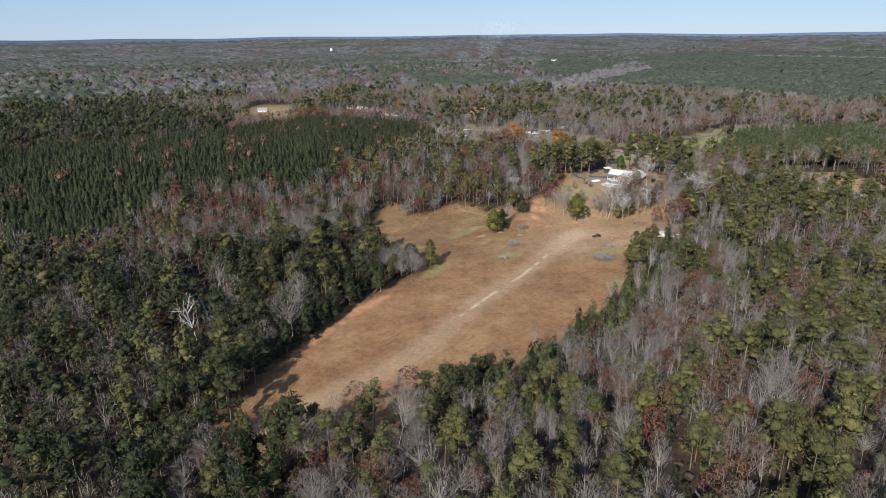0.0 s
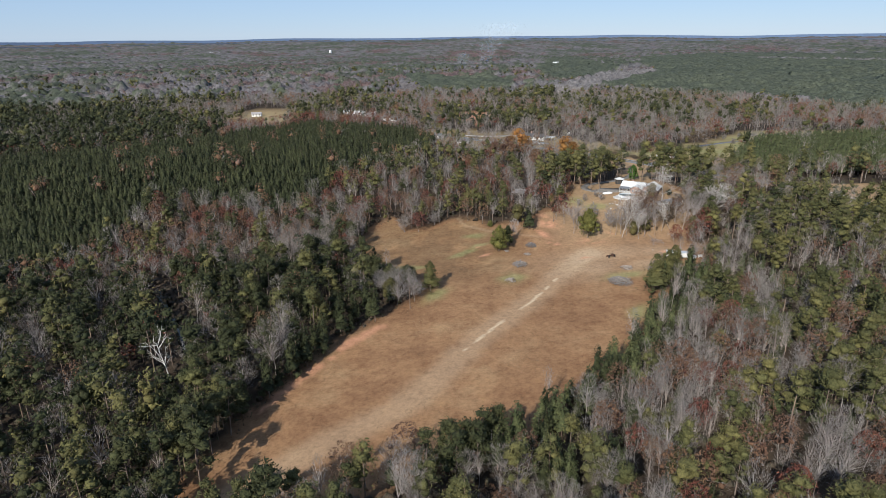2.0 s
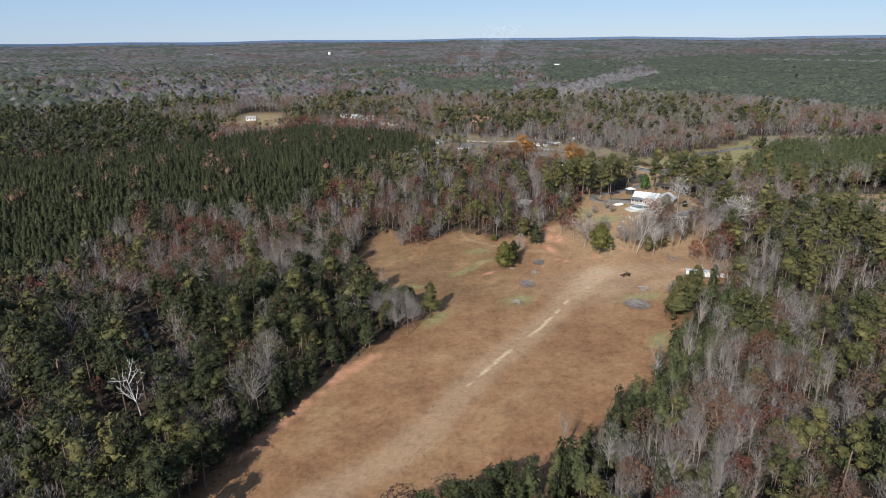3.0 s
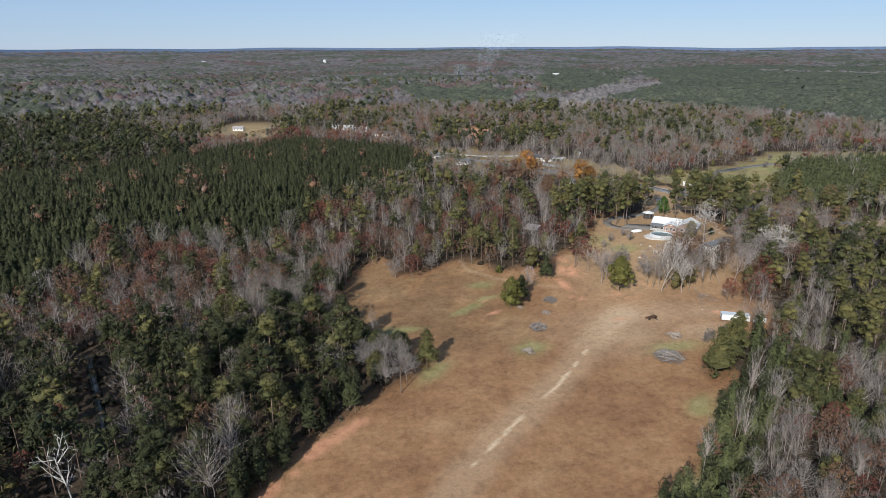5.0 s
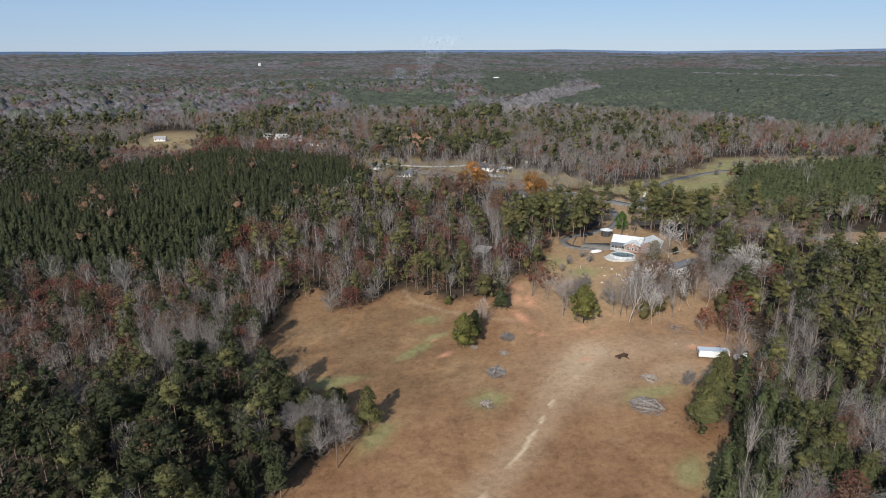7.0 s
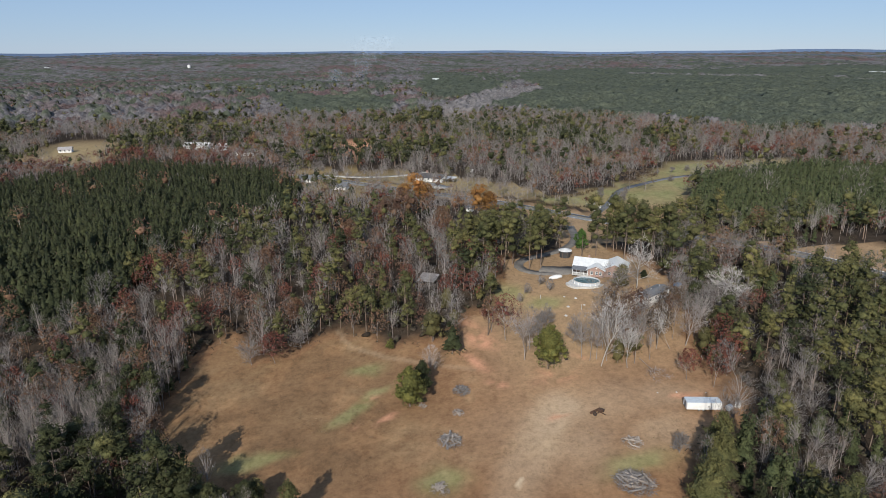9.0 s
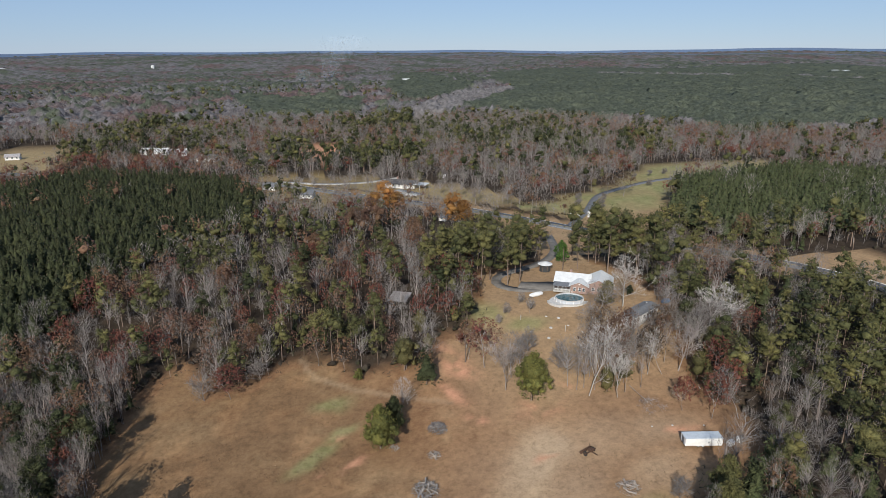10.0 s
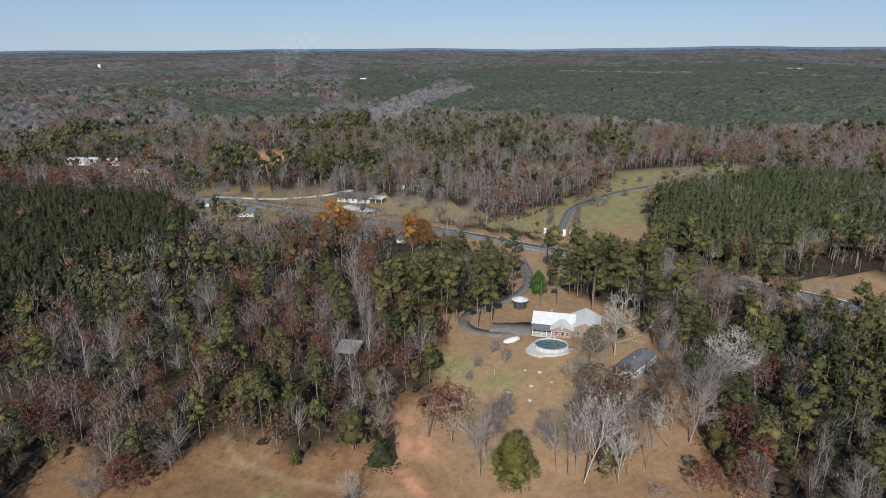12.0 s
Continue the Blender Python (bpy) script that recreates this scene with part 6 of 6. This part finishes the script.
for i, (x, y, h) in enumerate(((74, 333.5, 17), (78.5, 334.5, 18), (96.5, 361, 16), (100.8, 338.5, 16), (111.4, 347.5, 19), (105, 352, 18), (119.3, 322.5, 20), (122, 313, 19), (116, 334, 18), (84, 352, 17), (72, 352, 18), (66, 352, 17), (70, 340, 18), (66, 337, 17), (80, 343, 17), (61, 344, 17), (58, 337, 16), (108, 331, 18), (113.5, 339, 19), (118, 329, 18), (111, 343, 17), (123, 331, 18), (120, 342, 17))):
    hero("pine", x, y, h * 1.15, "pine_tree", "tall pine with a bare stem beside the farmhouse", "pine", seed=60 + i)
hero("olive", 98.5, 347.0, 8.5, "green_tree", "bright green leafy tree behind the farmhouse", "tree", foliage("bright_green_leaves", [(0.3, (0.05, 0.10, 0.025)), (0.7, (0.08, 0.14, 0.035))]), seed=80, shape=full_round, width=0.85)
hero("olive", 106.0, 313.0, 3.2, "round_bush", "round dark green bush on bare ground", "bush", YOUNG, seed=81)
for i, (k, x, y, h, mat) in enumerate((("gold", 81.5, 277.5, 15, RUST), ("gold", 86.5, 284.5, 13, RUST), ("bare", 70.5, 278.5, 15, None), ("slim", 72.0, 276.5, 17, None), ("slim", 82.5, 272.0, 15, None), ("rust", 90.0, 287.5, 13, None), ("bare", 93.5, 290.5, 12, None), ("bare", 58.5, 286.0, 14, None), ("rust", 50.5, 297.5, 12, None), ("olive", 84.0, 275.5, 8, OLIVE), ("bare", 110.0, 300.5, 14, None), ("pine", 112.5, 308.0, 19, None), ("bare", 108.5, 290.0, 14, None), ("bare", 77.0, 280.0, 15, None), ("bare", 88.5, 279.0, 13, None), ("olive", 78.5, 273.5, 7, OLIVE), ("bare", 103.5, 279.0, 14, None),
                                        ("red", 105.5, 270.0, 12, RED), ("bare", 107.0, 282.0, 13, None), ("rust", 99.0, 284.0, 11, None), ("bare", 84.5, 290.0, 11, None), ("slim", 87.0, 272.5, 12, None), ("olive", 101.0, 266.0, 7, OLIVE), ("slim", 97.5, 279.5, 13, None))):
    hero(k, x, y, h, KINDS[k][3], KINDS[k][4].replace("in the woods", "").strip() + " at the yard's edge", KINDS[k][5], mat, seed=200 + i)
belt = np.random.default_rng(41)
BROWN = foliage("brown_dry_leaves", [(0.3, (0.105, 0.070, 0.048)), (0.7, (0.150, 0.105, 0.070))])
for i in range(30):
    k = ("bare", "rust", "bare", "slim")[i % 4]
    x, y = belt.uniform(72, 108), belt.uniform(271, 293)
    if y < 0.36 * (x - 72) + 268 or (x - 102) ** 2 + (y - 299.8) ** 2 < 64 or (x < 84 and y > 284):
        continue
    hero(k, x, y, belt.uniform(8, 14), KINDS[k][3], KINDS[k][4].replace("in the woods", "").strip() + " between field and yard", KINDS[k][5], BROWN if k == "rust" else None, seed=400 + i, width=1.2)
# oaks with gold leaves and pecan trees by the road
for i, (x, y, h) in enumerate(((48.2, 429, 18), (43, 424, 14), (73, 400, 17), (78, 402, 13), (53, 422, 14))):
    hero("gold", x, y, h, "golden_oak", "oak with orange-gold autumn leaves near the road", "oak", seed=90 + i, shape=full_leafy)
for i, (x, y, h) in enumerate(((38.5, 397, 18), (31, 391, 16), (52.6, 381, 13), (14.6, 375, 12), (-15.3, 357, 12), (-5.5, 322.5, 10))):
    hero("rust", x, y, h, "autumn_tree", "broad hardwood with rust-brown autumn leaves in the woods", "tree", seed=190 + i, shape=full_leafy)
for i, (x, y) in enumerate(((84, 470), (93, 462), (100, 452), (106, 470), (90, 482), (112, 446), (40, 505), (20, 520), (54, 512), (102, 488), (78, 506), (60, 486), (74, 482), (66, 478), (50, 494), (30, 512), (8, 524), (45, 518), (86, 456), (96, 444), (116, 452), (36, 488), (60, 500), (110, 436), (2, 516), (20, 500), (12, 492), (24, 478), (8, 478))):
    hero("bare", x, y, 9.0 + 2.5 * ((i * 7) % 5) / 4, "pecan_tree", "leafless spreading pecan tree on the lawn", "tree", seed=100 + i, width=1.25)
hero("rust", 172.5, 437, 13, "beech_tree", "wide brown-leaved tree beside the park drive", "tree", seed=120, width=1.6, leaf=BROWN)
hero("rust", 166, 441, 12, "beech_tree", "wide brown-leaved tree beside the park drive", "tree", seed=121, width=1.6, leaf=BROWN)
for i, (x, y) in enumerate(((139, 421), (143, 428), (147, 436), (150, 418), (154, 425), (159, 433), (200, 475), (212, 479), (224, 482), (198, 456), (236, 466))):
    hero("bare", x, y, 4.5, "ornamental_tree", "small leafless tree beside the park drive", "tree", seed=130 + i, shape=bushy)


def fallen_tree():
    """uprooted leafless tree lying with its crown towards the field"""
    global rng
    keep, rng = rng, np.random.default_rng(300)
    w, fine = full_bare(12.0, 1)
    rng = keep
    t2 = new("fallen_tree")
    t2.matrix_world = pose(84.6, 273.5, float(ground_z(84.6, 273.5)) + 0.3, 96, 0, 12) @ Matrix.Diagonal((0.8, 0.5, 1, 1))
    tagged(t2, "fallen leafless grey tree lying on the field", "tree")
    new("trunk", mesh_of("trunk", *w, [PALE])).parent = t2
    new("crown", mesh_of("crown", *fine, [PALE])).parent = t2


fallen_tree()


# ---------------------------------------------------------------- yard clutter
def covered_boat():
    c = thing("covered_boat", 79.5, 322.5, 15, "boat under a crumpled white cover beside the driveway", "boat")
    bm = B()
    bmesh.ops.create_uvsphere(bm, u_segments=18, v_segments=10, radius=1, matrix=Matrix.Translation((0, 0, 0.55)) @ Matrix.Diagonal((2.7, 0.95, 0.65, 1)))
    for v in bm.verts:
        v.co += Vector((0, 0, 0.16 * noise.noise(v.co * 1.7))) + v.normal * 0.12 * noise.noise(v.co * 3)
    part("cover", bm, WHITE, c)
    part("keel", box(B(), -2.0, 2.0, -0.15, 0.15, 0.0, 0.2), POLE_WOOD, c)


covered_boat()


def lumber_heap():
    r = random.Random(9)
    c = thing("lumber_heap", 116.5, 313.5, 10, "heap of dark broken boards at the wood's edge", "lumber")
    for i in range(16):
        a, l = r.uniform(0, 3.14), r.uniform(1.2, 2.6)
        ob = part("board", box(B(), -l / 2, l / 2, -0.12, 0.12, -0.02, 0.02), POLE_WOOD if i % 3 else LOG_WOOD, c)
        ob.matrix_local = pose(r.uniform(-1.2, 1.2), r.uniform(-0.8, 0.8), 0.15 + 0.07 * i, r.uniform(-14, 14), r.uniform(-14, 14), math.degrees(a))


lumber_heap()


def tarp_heap():
    c = thing("tarp_heap", 114.5, 306.5, 30, "heap under a faded blue tarp at the wood's edge", "tarp")
    bm = B()
    bmesh.ops.create_uvsphere(bm, u_segments=16, v_segments=10, radius=1, matrix=Matrix.Diagonal((1.9, 1.1, 1.0, 1)))
    for v in bm.verts:
        v.co += v.normal * 0.25 * noise.noise(v.co * 1.6)
        v.co.z = max(v.co.z, -0.05)
    part("tarp", bm, BLUE, c)


tarp_heap()


WORN_WHITE = plain("weathered_white_paint", (0.45, 0.43, 0.40), 0.8)


def post(x, y, h, label):
    p = thing("post", x, y, 0, label, "post", "posts in the yard")
    part("shaft", box(B(), -0.06, 0.06, -0.06, 0.06, -0.3, h), WORN_WHITE, p)
    part("cap", box(B(), -0.08, 0.08, -0.08, 0.08, h, h + 0.05), WORN_WHITE, p)


post(79.5, 300.5, 2.0, "weathered white post on the bare yard"), post(70.0, 310.5, 1.4, "weathered white post on the lawn"), post(51.5, 303.0, 1.4, "weathered white post beside the driveway")


def pale_stone(x, y, r, seed):
    rr = random.Random(seed)
    bm = B()
    bmesh.ops.create_icosphere(bm, subdivisions=2, radius=r)
    for v in bm.verts:
        v.co *= 1 + 0.3 * noise.noise(v.co * 2 + Vector((seed, 0, 0)))
        v.co.z *= 0.5
    ob = part("stone", bm, CONCRETE)
    ob.matrix_world = pose(x, y, float(ground_z(x, y)) + r * 0.15, 0, 0, rr.uniform(0, 360))
    tagged(ob, "pale rough stone lying on the yard", "stone", "stones on the yard")


for i, (x, y, r) in enumerate(((80.5, 307.5, 0.5), (76.5, 303.5, 0.5), (74.0, 299.0, 0.5), (70.5, 303.5, 0.4), (77.5, 309.5, 0.35), (81.5, 303.0, 0.35), (82, 259, 0.22), (86.5, 258, 0.25), (93, 256, 0.22))):
    pale_stone(x, y, r, i)
